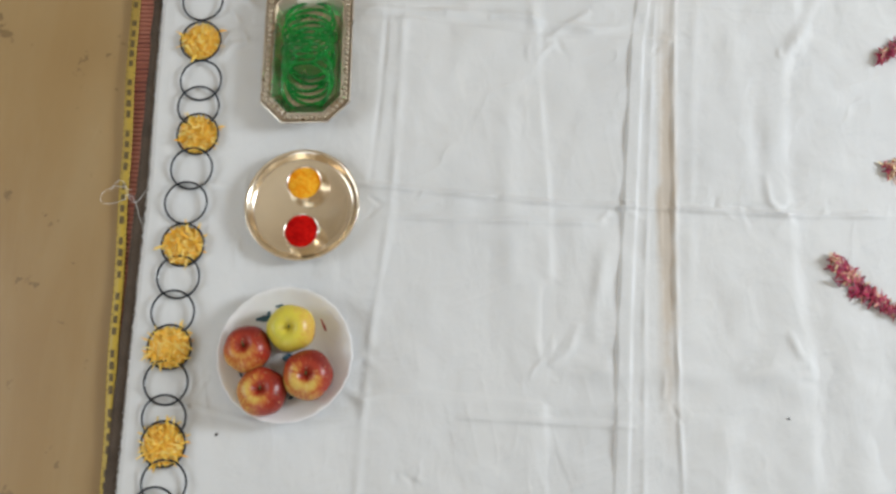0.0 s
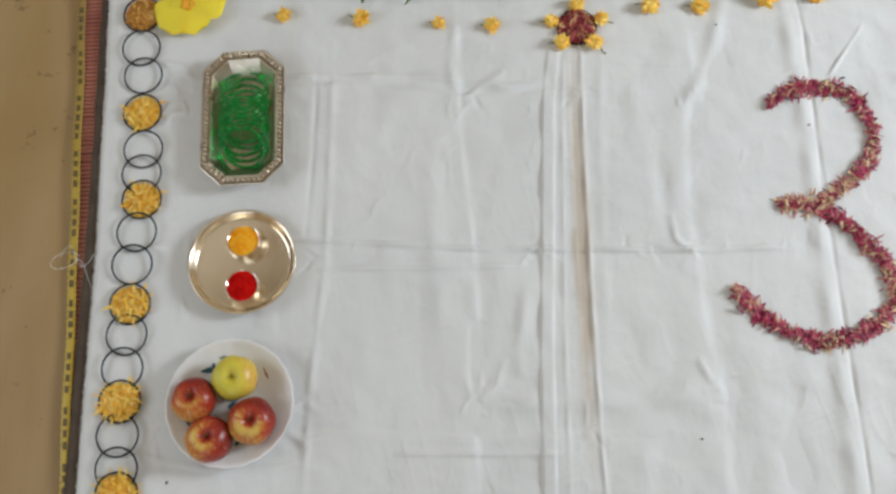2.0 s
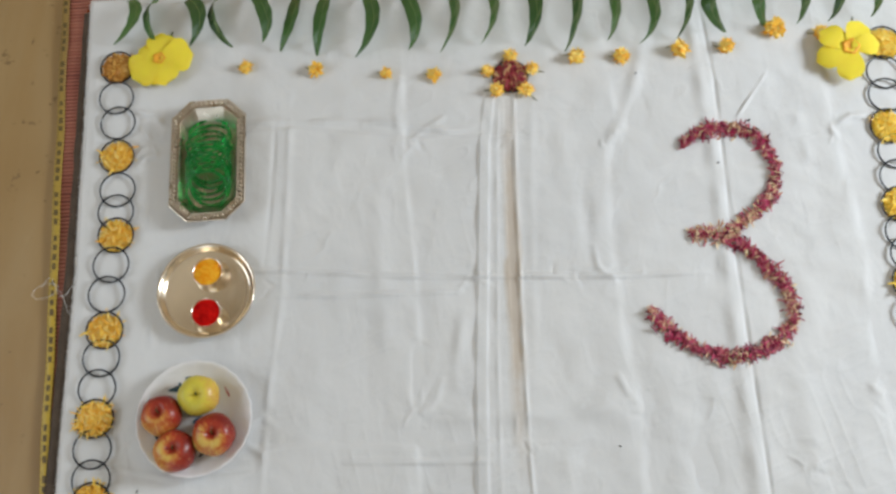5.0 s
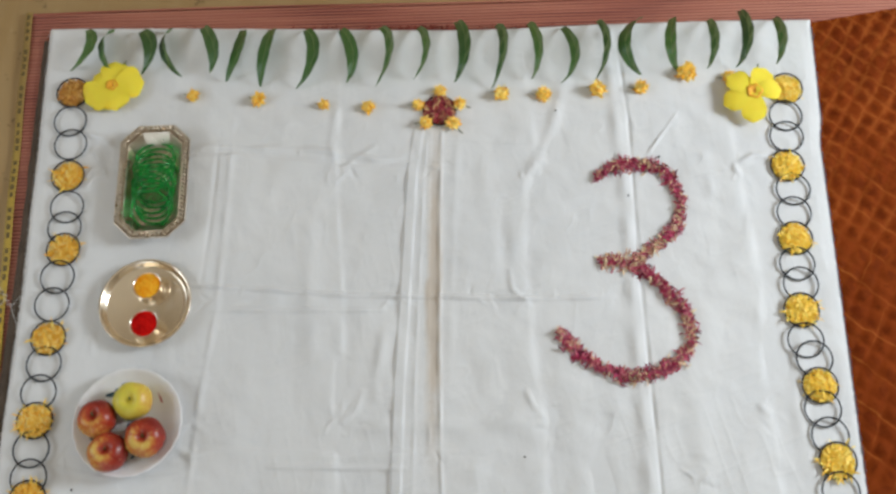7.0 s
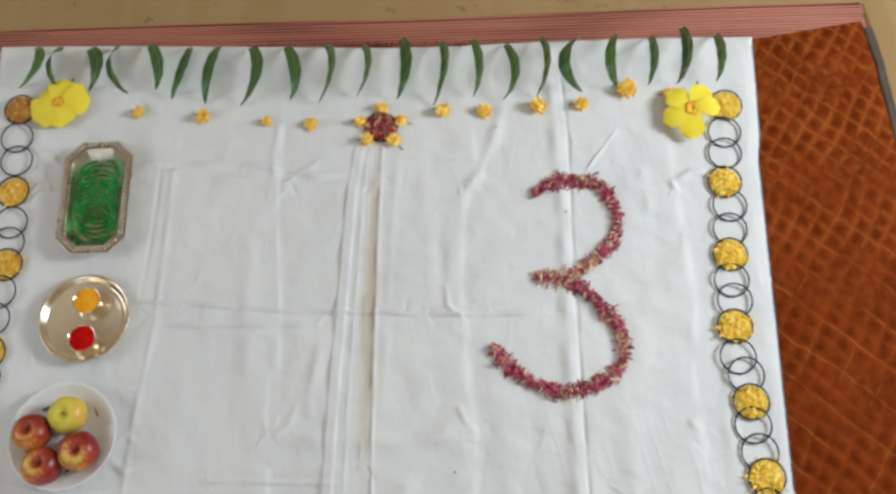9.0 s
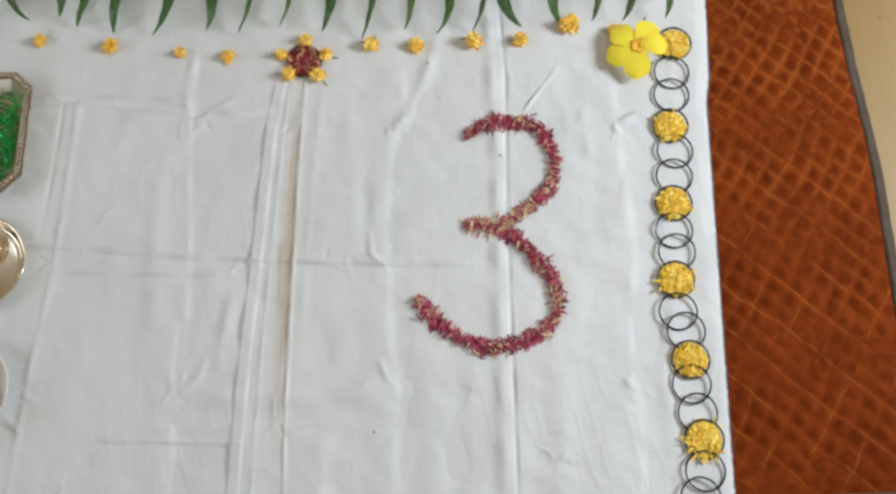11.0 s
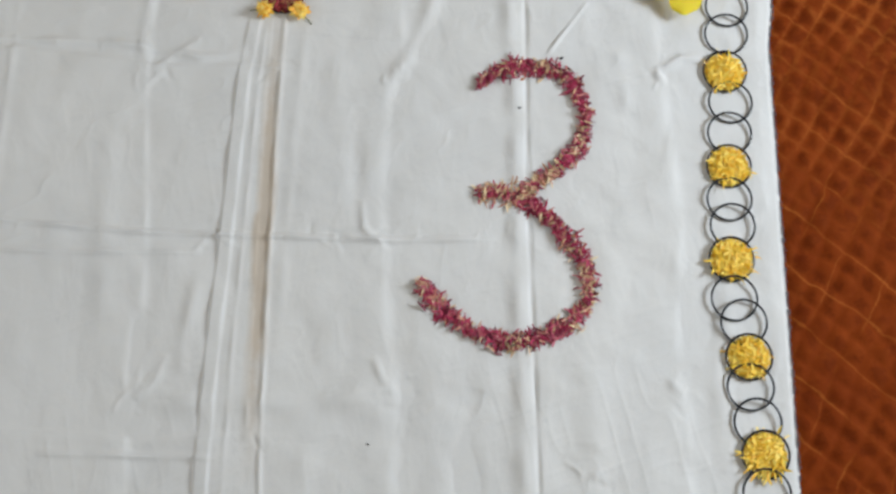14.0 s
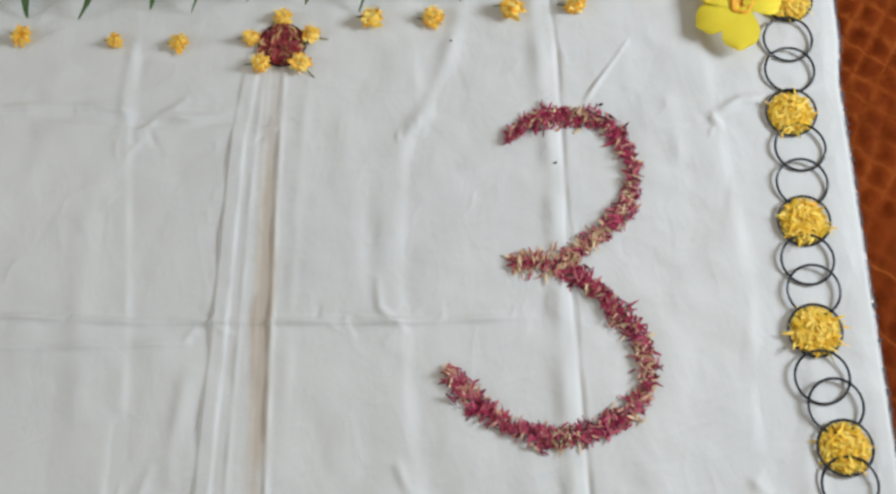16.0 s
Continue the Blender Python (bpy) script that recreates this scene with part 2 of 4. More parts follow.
M_FLOOR = make_floor()
M_WALL = make_plaster("cream_plaster", (0.52, 0.44, 0.33, 1), (0.58, 0.50, 0.39, 1))
M_CEIL = make_plaster("ceiling_plaster", (0.76, 0.69, 0.57, 1), (0.80, 0.73, 0.62, 1))
M_CLOTH = make_cloth()
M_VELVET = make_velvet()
M_BINDING = make_weave("brown_binding", (0.050, 0.036, 0.027, 1), (0.135, 0.102, 0.078, 1), 180, 0.9, 0.9)
M_MAT = make_mat()
M_RUG_WHITE = make_weave("rug_white", (0.50, 0.47, 0.43, 1), (0.74, 0.71, 0.66, 1), 120, 0.95, 0.8)
M_RUG_ORANGE = make_weave("rug_orange", (0.46, 0.10, 0.025, 1), (0.66, 0.17, 0.05, 1), 120, 0.95, 0.8)
M_BLACK = make_plain("black_glass", (0.02, 0.024, 0.032, 1), 0.16, 0.3)
M_GREEN = make_plain("green_glass", (0.022, 0.58, 0.12, 1), 0.03, 0.15, 40, Transmission_Weight=0.85, IOR=1.5)
M_MARI = make_petal("marigold_petals", [(0.15, (0.84, 0.36, 0.02, 1)), (0.38, (0.94, 0.52, 0.045, 1)), (0.60, (0.96, 0.63, 0.10, 1)), (0.85, (0.96, 0.74, 0.26, 1))], 60, 0.4)
M_MARI_DARK = make_petal("dried_marigold_petals", [(0.15, (0.35, 0.12, 0.02, 1)), (0.45, (0.60, 0.27, 0.035, 1)), (0.85, (0.78, 0.47, 0.12, 1))], 60, 0.4)
M_LEMON = make_petal("lemon_marigold_petals", [(0.15, (0.94, 0.46, 0.02, 1)), (0.4, (0.97, 0.62, 0.04, 1)), (0.85, (0.98, 0.76, 0.16, 1))], 60, 0.4)
M_BUD = make_petal("marigold_bud_petals", [(0.15, (0.94, 0.42, 0.02, 1)), (0.45, (0.98, 0.60, 0.07, 1)), (0.8, (0.99, 0.76, 0.22, 1))], 60, 0.35)
M_MAGENTA = make_petal("magenta_petals", [(0.20, (0.085, 0.009, 0.024, 1)), (0.36, (0.23, 0.013, 0.050, 1)), (0.50, (0.44, 0.018, 0.086, 1)), (0.64, (0.43, 0.05, 0.108, 1)), (0.76, (0.56, 0.20, 0.19, 1)), (0.88, (0.72, 0.50, 0.26, 1))], 34, 0.5)
M_CREAM = make_petal("cream_petals", [(0.2, (0.50, 0.22, 0.16, 1)), (0.45, (0.68, 0.46, 0.28, 1)), (0.75, (0.80, 0.65, 0.38, 1))], 50, 0.3)
M_MAROON = make_petal("maroon_petals", [(0.2, (0.14, 0.010, 0.018, 1)), (0.5, (0.32, 0.018, 0.040, 1)), (0.68, (0.46, 0.07, 0.075, 1)), (0.78, (0.66, 0.42, 0.18, 1))], 60, 0.3)
M_ALLA = make_plain("yellow_petal", (1.0, 0.715, 0.05, 1), 0.8, 0.05, 60, Subsurface_Weight=0.5, Subsurface_Radius=(0.004, 0.003, 0.001), Subsurface_Scale=0.6)
M_THROAT = make_plain("amber_throat", (0.86, 0.40, 0.022, 1), 0.6, 0.15, 120)
M_LEAF = make_leaf()
M_LEAF_BACK = make_plain("leaf_underside", (0.16, 0.24, 0.10, 1), 0.6, 0.2, 60)
M_RIB = make_plain("leaf_rib", (0.24, 0.34, 0.12, 1), 0.45)
M_STEM = make_plain("green_stem", (0.10, 0.12, 0.035, 1), 0.6, 0.3)
M_SILVER = make_metal("worn_silver", (0.66, 0.58, 0.47, 1), 0.30)
M_STEEL = make_metal("polished_steel", (0.96, 0.86, 0.71, 1), 0.19)
M_TURMERIC = make_powder("turmeric", (0.90, 0.28, 0.004, 1), (0.98, 0.56, 0.05, 1))
M_KUMKUM = make_powder("vermilion", (0.38, 0.002, 0.002, 1), (0.72, 0.010, 0.006, 1))
M_PLASTIC = make_plain("white_plastic", (0.93, 0.92, 0.94, 1), 0.35, 0.02, 20, Transmission_Weight=0.10, IOR=1.3, Subsurface_Weight=0.6, Subsurface_Radius=(0.01, 0.01, 0.01), Subsurface_Scale=0.5)
M_BLUE = make_plain("blue_print", (0.05, 0.13, 0.20, 1), 0.4, 0.3, 90)
M_PINKPRINT = make_plain("red_print", (0.48, 0.05, 0.07, 1), 0.4, 0.3, 90)
M_APPLE = make_apple("red_apple_skin", [(0.26, (0.64, 0.43, 0.10, 1)), (0.36, (0.52, 0.18, 0.04, 1)), (0.48, (0.38, 0.040, 0.018, 1)), (0.75, (0.20, 0.015, 0.010, 1))], 7.5)
M_APPLE_Y = make_apple("yellow_apple_skin", [(0.25, (0.55, 0.50, 0.06, 1)), (0.56, (0.70, 0.58, 0.07, 1)), (0.70, (0.68, 0.44, 0.07, 1)), (0.86, (0.5, 0.14, 0.05, 1))], 5.5)
M_TAPE = make_tape()
M_INK = make_plain("black_ink", (0.115, 0.078, 0.026, 1), 0.6, 0.35, 160)
M_THREAD = make_plain("cotton_thread", (0.85, 0.83, 0.80, 1), 0.9)
M_EDGE = make_plain("dark_edge_thread", (0.10, 0.10, 0.115, 1), 0.9)
M_FRINGE = make_plain("dark_red_fringe", (0.20, 0.034, 0.022, 1), 0.9, 0.4, 90)
M_SPECK = make_plain("dark_crumb", (0.05, 0.045, 0.05, 1), 0.8)


# ---- mesh helpers ----
def mesh_of(name, verts, faces, material, smooth=True):
    me = bpy.data.meshes.new(name)
    me.from_pydata(np.asarray(verts, dtype=float).tolist() if isinstance(verts, np.ndarray) else [tuple(map(float, v)) for v in verts], [], faces)
    me.update()
    if material is not None:
        me.materials.append(material)
    if smooth:
        me.polygons.foreach_set("use_smooth", [True] * len(me.polygons))
    return me


def thing(name, label, category, group="", kind="", data=None, at=None):
    ob = tagged(new(name, data), label, category, group, kind)
    if at is not None:
        ob.matrix_world = at
    return ob


def part(name, data, parent, label="", at=None):
    ob = new(name, data)
    ob.parent = parent
    if at is not None:
        ob.matrix_basis = at
    return tagged(ob, label)


def grid_faces(nu, nv, close_u=False, base=0):
    out = []
    for i in range(nu if close_u else nu - 1):
        k = (i + 1) % nu
        for j in range(nv - 1):
            out.append((base + i * nv + j, base + k * nv + j, base + k * nv + j + 1, base + i * nv + j + 1))
    return out


def lathe(profile, n=64, wobble=None):
    verts = []
    for i in range(n):
        a = 2 * math.pi * i / n
        for r, z in profile:
            k = 1.0 if wobble is None else wobble(a, r, z)
            verts.append((r * k * math.cos(a), r * k * math.sin(a), z))
    return verts, grid_faces(n, len(profile), True)


def torus(R, r, n=64, m=10):
    verts = []
    for i in range(n):
        a = 2 * math.pi * i / n
        for j in range(m):
            b = 2 * math.pi * j / m
            q = R + r * math.cos(b)
            verts.append((q * math.cos(a), q * math.sin(a), r * math.sin(b)))
    faces = []
    for i in range(n):
        for j in range(m):
            k, l = (i + 1) % n, (j + 1) % m
            faces.append((i * m + j, k * m + j, k * m + l, i * m + l))
    return verts, faces


def tube(points, radius, m=6, taper=0.0):
    verts, faces = [], []
    pts = [Vector(p) for p in points]
    for i, p in enumerate(pts):
        d = (pts[min(i + 1, len(pts) - 1)] - pts[max(i - 1, 0)]).normalized()
        a = d.cross(Vector((0.13, 0.21, 1))).normalized()
        b = d.cross(a)
        r = radius * (1 - taper * i / (len(pts) - 1))
        for j in range(m):
            w = 2 * math.pi * j / m
            verts.append(p + (a * math.cos(w) + b * math.sin(w)) * r)
    for i in range(len(pts) - 1):
        for j in range(m):
            k = (j + 1) % m
            faces.append((i * m + j, (i + 1) * m + j, (i + 1) * m + k, i * m + k))
    faces.append(tuple(range(m))[::-1])
    faces.append(tuple((len(pts) - 1) * m + j for j in range(m)))
    return verts, faces


def box(x0, y0, z0, x1, y1, z1):
    v = [(x, y, z) for z in (z0, z1) for y in (y0, y1) for x in (x0, x1)]
    return v, [(0, 2, 3, 1), (4, 5, 7, 6), (0, 1, 5, 4), (2, 6, 7, 3), (0, 4, 6, 2), (1, 3, 7, 5)]


def joined(parts):
    verts, faces = [], []
    for v, f in parts:
        k = len(verts)
        verts += list(v)
        faces += [tuple(i + k for i in q) for q in f]
    return verts, faces


def petal_strips(rng, spots, segs=3):
    """Curled narrow petals; spots: (x, y, z, heading, pitch, length, width, curl)."""
    verts, faces = [], []
    for x, y, z, a, p, ln, wd, cu in spots:
        base = len(verts)
        dx, dy = math.cos(a), math.sin(a)
        px, py, pz = x - dx * ln * 0.5 * math.cos(p), y - dy * ln * 0.5 * math.cos(p), z
        roll = rng.uniform(-0.7, 0.7)
        for i in range(segs + 1):
            s = i / segs
            w = wd * (0.45, 1.0, 0.95, 0.35)[min(i, 3)] * 0.5
            verts.append((px - dy * w, py + dx * w, max(pz + w * roll, 0.0008)))
            verts.append((px + dy * w, py - dx * w, max(pz - w * roll, 0.0008)))
            q = p + cu * s
            px += dx * math.cos(q) * ln / segs
            py += dy * math.cos(q) * ln / segs
            pz += math.sin(q) * ln / segs
            if i < segs:
                k = base + 2 * i
                faces.append((k, k + 1, k + 3, k + 2))
    return verts, faces


# ---- the room ----
FLOOR_Z = -0.016
X0, X1, Y0, Y1, TOP = -2.2, 2.2, -2.5, 2.3, 2.75
thing("floor", "tan polished cement floor with dark specks and worn streaks", "floor", kind="structure",
      data=mesh_of("floor", *box(X0, Y0, FLOOR_Z - 0.1, X1, Y1, FLOOR_Z), M_FLOOR, False))
thing("ceiling", "plain cream painted ceiling", "ceiling", kind="structure",
      data=mesh_of("ceiling", *box(X0 - 0.2, Y0 - 0.2, TOP, X1 + 0.2, Y1 + 0.2, TOP + 0.15), M_CEIL, False))


def wall_x(name, x0, x1, a0, a1, z0, z1):
    """A wall along y with one opening a0..a1, z0..z1."""
    v = joined([box(x0, Y0, FLOOR_Z, x1, a0, TOP), box(x0, a1, FLOOR_Z, x1, Y1, TOP), box(x0, a0, z1, x1, a1, TOP)] + ([box(x0, a0, FLOOR_Z, x1, a1, z0)] if z0 > 0 else []))
    thing(name, "plain cream plastered wall with a window opening", "wall", kind="structure", data=mesh_of(name, *v, M_WALL, False))


wall_x("wall_east", X1, X1 + 0.2, -0.30, 1.00, 0.65, 1.95)
wall_x("wall_west", X0 - 0.2, X0, -0.80, 0.50, 0.65, 1.85)
thing("wall_north", "plain cream plastered wall", "wall", kind="structure",
      data=mesh_of("wall_north", *box(X0, Y1, FLOOR_Z, X1, Y1 + 0.2, TOP), M_WALL, False))
v = joined([box(X0, Y0 - 0.2, FLOOR_Z, -1.75, Y0, TOP), box(-0.25, Y0 - 0.2, FLOOR_Z, X1, Y0, TOP), box(-1.75, Y0 - 0.2, 2.1, -0.25, Y0, TOP)])
thing("wall_south", "plain cream plastered wall with a wide doorway", "wall", kind="structure", data=mesh_of("wall_south", *v, M_WALL, False))

# ---- the ribbed reed mat under everything ----
PITCH = 0.0068


def make_reed_mat():
    rows = []
    y = 0.0
    n = int(1.04 / PITCH)
    for i in range(n):
        for f, h in ((0.0, 0.0), (0.25, 0.8), (0.5, 1.0), (0.75, 0.8)):
            rows.append(((i + f) / n, h))
    rows.append((1.0, 0.0))
    nu = 60
    verts = []
    for i in range(nu):
        u = i / (nu - 1)
        x_top, x_low = -0.760 + u * (0.930 + 0.760), -0.692 + u * (0.95 + 0.692)
        y_top = 0.541 + u * 0.044 + 0.003 * math.sin(u * 9)
        for v, h in rows:
            jag = 0.0015 * math.sin(v * 613 + i) if i in (0, nu - 1) else 0
            verts.append((x_top + (x_low - x_top) * v + jag, y_top - v * 1.0, FLOOR_Z + 0.0015 + 0.003 * h + 0.0006 * noise.noise((u * 9, v * 7, 0))))
    return verts, grid_faces(nu, len(rows))


floor_mat = thing("floor_mat", "pink ribbed reed mat lying on the cement floor", "mat")
part("weave", mesh_of("weave", *make_reed_mat(), M_MAT), floor_mat)
part("selvedge", mesh_of("selvedge", *tube([(-0.757 + 0.0145 * k, 0.543 + 0.044 * k / 116 + 0.003 * math.sin(k / 116 * 9), FLOOR_Z + 0.004) for k in range(117)], 0.0026), M_MAT), floor_mat, "frayed top edge of the mat")

part("edging", mesh_of("edging", *tube([(0.9325 + 0.0006 * k, 0.590 - 0.004 * k, FLOOR_Z + 0.0045) for k in range(20)], 0.0018), M_TAPE), floor_mat, "yellow bound side edge")

# ---- the quilted velvet spread ----
QL, QR = [(-0.45, -0.684), (0.1, -0.700), (0.6, -0.724)], [(-0.45, 0.975), (0.11, 0.962), (0.195, 0.957), (0.31, 0.944), (0.46, 0.934), (0.54, 0.922), (0.56, 0.916)]


def along(table, y):
    return float(np.interp(y, [p[0] for p in table], [p[1] for p in table]))


def quilt_low(x):
    return -0.3895 + 0.018 * max(0, (x - 0.7)) / 0.2 * 0.6


def quilt_top(x):
    return 0.490 if x < 0.70 else 0.500 + 0.04 * (x - 0.70) / 0.22


def make_quilt_pad():
    nx, ny = 380, 240
    verts = []
    for i in range(nx):
        u = i / (nx - 1)
        for j in range(ny):
            w = j / (ny - 1)
            xm = -0.7 + u * 1.65
            y = quilt_low(xm) + w * (quilt_top(xm) - quilt_low(xm))
            x = along(QL, y) + u * (along(QR, y) - along(QL, y))
            ax, ay = x + 0.007 * math.sin(31 * y + 1), y + 0.006 * math.sin(47 * x)
            p, q = (ax * 0.643 + ay * 0.766) / 0.0290, (ax * 0.866 - ay * 0.50) / 0.0290
            f = abs(math.sin(math.pi * p)) ** 0.6 * abs(math.sin(math.pi * q)) ** 0.6
            amp = 0.75 + 0.5 * noise.noise((x * 22, y * 22, 3))
            crush = noise.noise((x * 55, y * 55, 7)) + 0.6 * noise.noise((x * 110, y * 110, 2))
            h = 0.0066 * f * amp + 0.0014 * crush
            edge = min(u, 1 - u, w, 1 - w)
            h *= min(1, edge / 0.02)
            lid = 1.0 if x > 0.71 else max(0.35, 1 - (0.71 - x) * 30)
            verts.append((x, y, -0.0075 + h * lid + (0.002 * noise.noise((x * 6, y * 6, 9)) if x > 0.71 else 0)))
    return verts, grid_faces(nx, ny)


def binding_strip(points, width, name, label):
    """A padded strip along a line, folded over the edge."""
    prof = [(-0.5, -0.0075), (-0.48, -0.001), (-0.25, 0.0012), (0.0, 0.0004), (0.06, -0.0006), (0.25, 0.001), (0.46, 0.0), (0.5, -0.0075)]
    verts = []
    for i, (x, y) in enumerate(points):
        a, b = points[max(0, i - 1)], points[min(len(points) - 1, i + 1)]
        d = Vector((b[0] - a[0], b[1] - a[1])).normalized()
        for s, z in prof:
            wob = 0.0014 * noise.noise((x * 40, y * 40, s * 3))
            verts.append((x + d.y * s * width + wob, y - d.x * s * width + wob, -0.007 + z * (1 + 0.6 * noise.noise((x * 70, y * 70, 4))) + 0.0015 + (0.0016 * abs(noise.noise((x * 45, y * 45, 8))) + 0.0012 * noise.noise((x * 130, y * 130, s * 2)) if abs(s) < 0.45 else 0)))
    return mesh_of(name, verts, grid_faces(len(points), len(prof)), M_BINDING)


quilt = thing("quilted_bedspread", "rust-brown velvet bedspread quilted in diamonds with dark brown binding", "bedspread")
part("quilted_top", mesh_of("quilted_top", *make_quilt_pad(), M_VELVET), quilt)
ys = [-0.43 + 0.01 * k for k in range(97)]
part("binding", binding_strip([(along(QR, y) + 0.007, y) for y in ys], 0.0175, "binding", ""), quilt, "dark brown cloth binding")
part("binding", binding_strip([(along(QL, y) + 0.007, y) for y in ys[:-5]], 0.026, "binding", ""), quilt, "dark brown cloth binding")
low_xs = [-0.69 + 0.005 * k for k in range(336)]
part("binding", binding_strip([(x, quilt_low(x) - 0.0135) for x in low_xs], 0.0275, "binding", ""), quilt, "dark brown cloth binding")
part("binding", binding_strip([(x, quilt_low(x) - 0.0375) for x in low_xs], 0.0185, "binding", ""), quilt, "dark brown cloth binding")
STITCH = mesh_of("stitch", *tube([(0, 0.0135, 0.0), (0.0008, 0.004, 0.0022), (-0.0006, -0.005, 0.0022), (0, -0.0135, 0.0)], 0.0007, 5), M_INK)
rng = random.Random(31)
for k in range(24):
    x = 0.66 + 0.0125 * k + rng.uniform(-0.004, 0.004)
    upper = rng.random() < 0.55
    part("stitch", STITCH, quilt, "dark sewn stitch" if k == 0 else "", at=Matrix.Translation((x, quilt_low(x) - (0.0135 if upper else 0.0375), -0.0052)) @ pose(0, 0, 0, 0, 0, rng.uniform(-9, 9)) @ Matrix.Diagonal((1, 0.9 if upper else 0.55, 1, 1)))

# ---- the rug beyond the lower edge ----
rug = thing("fringed_rug", "white and orange patterned rug with a cotton fringe", "rug")
rv = []
for i in range(60):
    for j in range(40):
        x, y = 0.30 + i * 0.014, -0.436 - j * 0.008
        rv.append((x, y, FLOOR_Z + 0.006 + 0.0015 * noise.noise((x * 60, y * 60, 0))))
part("pile", mesh_of("pile", rv, grid_faces(60, 40), M_RUG_WHITE), rug)


def rug_motif(cx, cy, rx, ry):
    vs = [(cx, cy, 0)] + [(cx + rx * math.cos(a) * (1 + 0.12 * math.cos(5 * a)), cy + ry * math.sin(a) * (1 + 0.12 * math.cos(5 * a)), 0) for a in [2 * math.pi * k / 40 for k in range(40)]]
    vs = [(x, y, FLOOR_Z + 0.0085 + 0.0008 * noise.noise((x * 80, y * 80, 2))) for x, y, z in vs]
    return vs, [(0, 1 + k, 1 + (k + 1) % 40) for k in range(40)]


for k in range(5):
    part("motif", mesh_of("motif", *rug_motif(0.31 + 0.126 * k, -0.462, 0.046, 0.028), M_RUG_ORANGE), rug, "orange woven motif")
fr = []
rng = random.Random(5)
for k in range(210):
    x = 0.31 + k * 0.0039
    x2 = x + rng.uniform(-0.004, 0.004)
    fr.append(tube([(x, -0.448, FLOOR_Z + 0.0095), ((x + x2) / 2 + rng.uniform(-0.002, 0.002), -0.436, FLOOR_Z + 0.0095), (x2, -0.424 + rng.uniform(-0.006, 0.004), FLOOR_Z + 0.003)], 0.0011, 4))
tagged(part("fringe", mesh_of("fringe", *joined(fr), M_RUG_WHITE), rug, "white cotton fringe"), kind="stuff")

# ---- the white cloth ----
CL = [(-0.80, -0.655), (-0.431, -0.671), (-0.239, -0.677), (0.0, -0.683), (0.104, -0.690), (0.224, -0.695), (0.32, -0.701), (0.49, -0.711), (0.6, -0.715)]
CR = [(-0.80, 0.688), (-0.44, 0.692), (-0.04, 0.6955), (0.25, 0.698), (0.30, 0.7055), (0.5, 0.712), (0.6, 0.714)]

FOLDS = []


def fold(width, height, kind, *line):
    """One fold line of the cloth. kind: 0 ridge, 1 step, 2 flat pleat with sharp edges."""
    FOLDS.append((line, width, height, kind))


fold(0.006, 0.0016, 0, (-0.346, 0.307), (-0.345, 0.138), (-0.346, -0.047), (-0.361, -0.218), (-0.368, -0.5))
fold(0.004, -0.0012, 0, (-0.369, 0.287), (-0.371, 0.111), (-0.377, -0.02))
fold(0.018, 0.0028, 2, (-0.019, 0.3), (-0.031, 0.2), (-0.039, -0.03), (-0.045, -0.18), (-0.05, -0.6))
fold(0.0035, 0.001, 0, (0.006, 0.31), (-0.002, 0.18), (-0.008, -0.05), (-0.011, -0.146), (-0.012, -0.6))
fold(0.012, -0.0009, 2, (0.013, 0.31), (0.01, 0.17), (0.012, -0.05), (0.014, -0.225))
fold(0.003, 0.0020, 0, (0.03, 0.32), (0.0275, 0.121), (0.0285, -0.105), (0.032, -0.3), (0.046, -0.6))
fold(0.008, 0.001, 0, (0.06, 0.3), (0.05, 0.1), (0.046, -0.2))
fold(0.0034, -0.0022, 0, (0.345, 0.53), (0.363, 0.3), (0.364, 0.08), (0.369, -0.133), (0.374, -0.3), (0.382, -0.6))
fold(0.012, 0.0034, 0, (0.325, 0.53), (0.347, 0.2), (0.351, -0.1), (0.357, -0.3), (0.364, -0.6))
fold(0.01, 0.0034, 1, (0.541, 0.4), (0.541, 0.245), (0.557, 0.075), (0.563, -0.02), (0.55, -0.18), (0.56, -0.3), (0.553, -0.6))
fold(0.006, 0.003, 1, (-0.159, 0.4), (-0.155, 0.164), (-0.137, -0.013), (-0.126, -0.225), (-0.136, -0.291), (-0.113, -0.6))
fold(0.016, 0.0018, 0, (-0.2, 0.15), (-0.18, -0.15))
fold(0.01, 0.0042, 1, (0.181, 0.4), (0.195, 0.25), (0.176, 0.165), (0.17, 0.04), (0.174, -0.035), (0.184, -0.17), (0.196, -0.232), (0.198, -0.6))
fold(0.011, 0.003, 0, (0.255, 0.4), (0.228, 0.29), (0.199, 0.221), (0.165, 0.162))
fold(0.012, -0.0025, 0, (0.135, 0.15), (0.14, -0.02))
fold(0.005, 0.0044, 1, (-0.54, 0.222), (-0.336, 0.238), (-0.145, 0.211), (-0.015, 0.211))
fold(0.006, 0.0034, 0, (-0.43, 0.252), (-0.2, 0.243), (-0.08, 0.222), (-0.02, 0.228))
fold(0.0038, 0.0046, 0, (-0.418, -0.01), (-0.314, -0.017), (-0.159, -0.03), (-0.014, -0.033), (0.17, -0.038), (0.32, -0.035))
fold(0.004, 0.0032, 0, (-0.36, -0.055), (-0.2, -0.058), (-0.06, -0.056))
fold(0.005, 0.0042, 1, (-0.376, -0.29), (-0.26, -0.288), (-0.115, -0.298), (0.03, -0.288), (0.062, -0.297))
fold(0.004, 0.0036, 0, (-0.246, -0.316), (-0.02, -0.319))
fold(0.014, 0.0040, 0, (-0.12, -0.25), (0.02, -0.252), (0.12, -0.246), (0.19, -0.237))
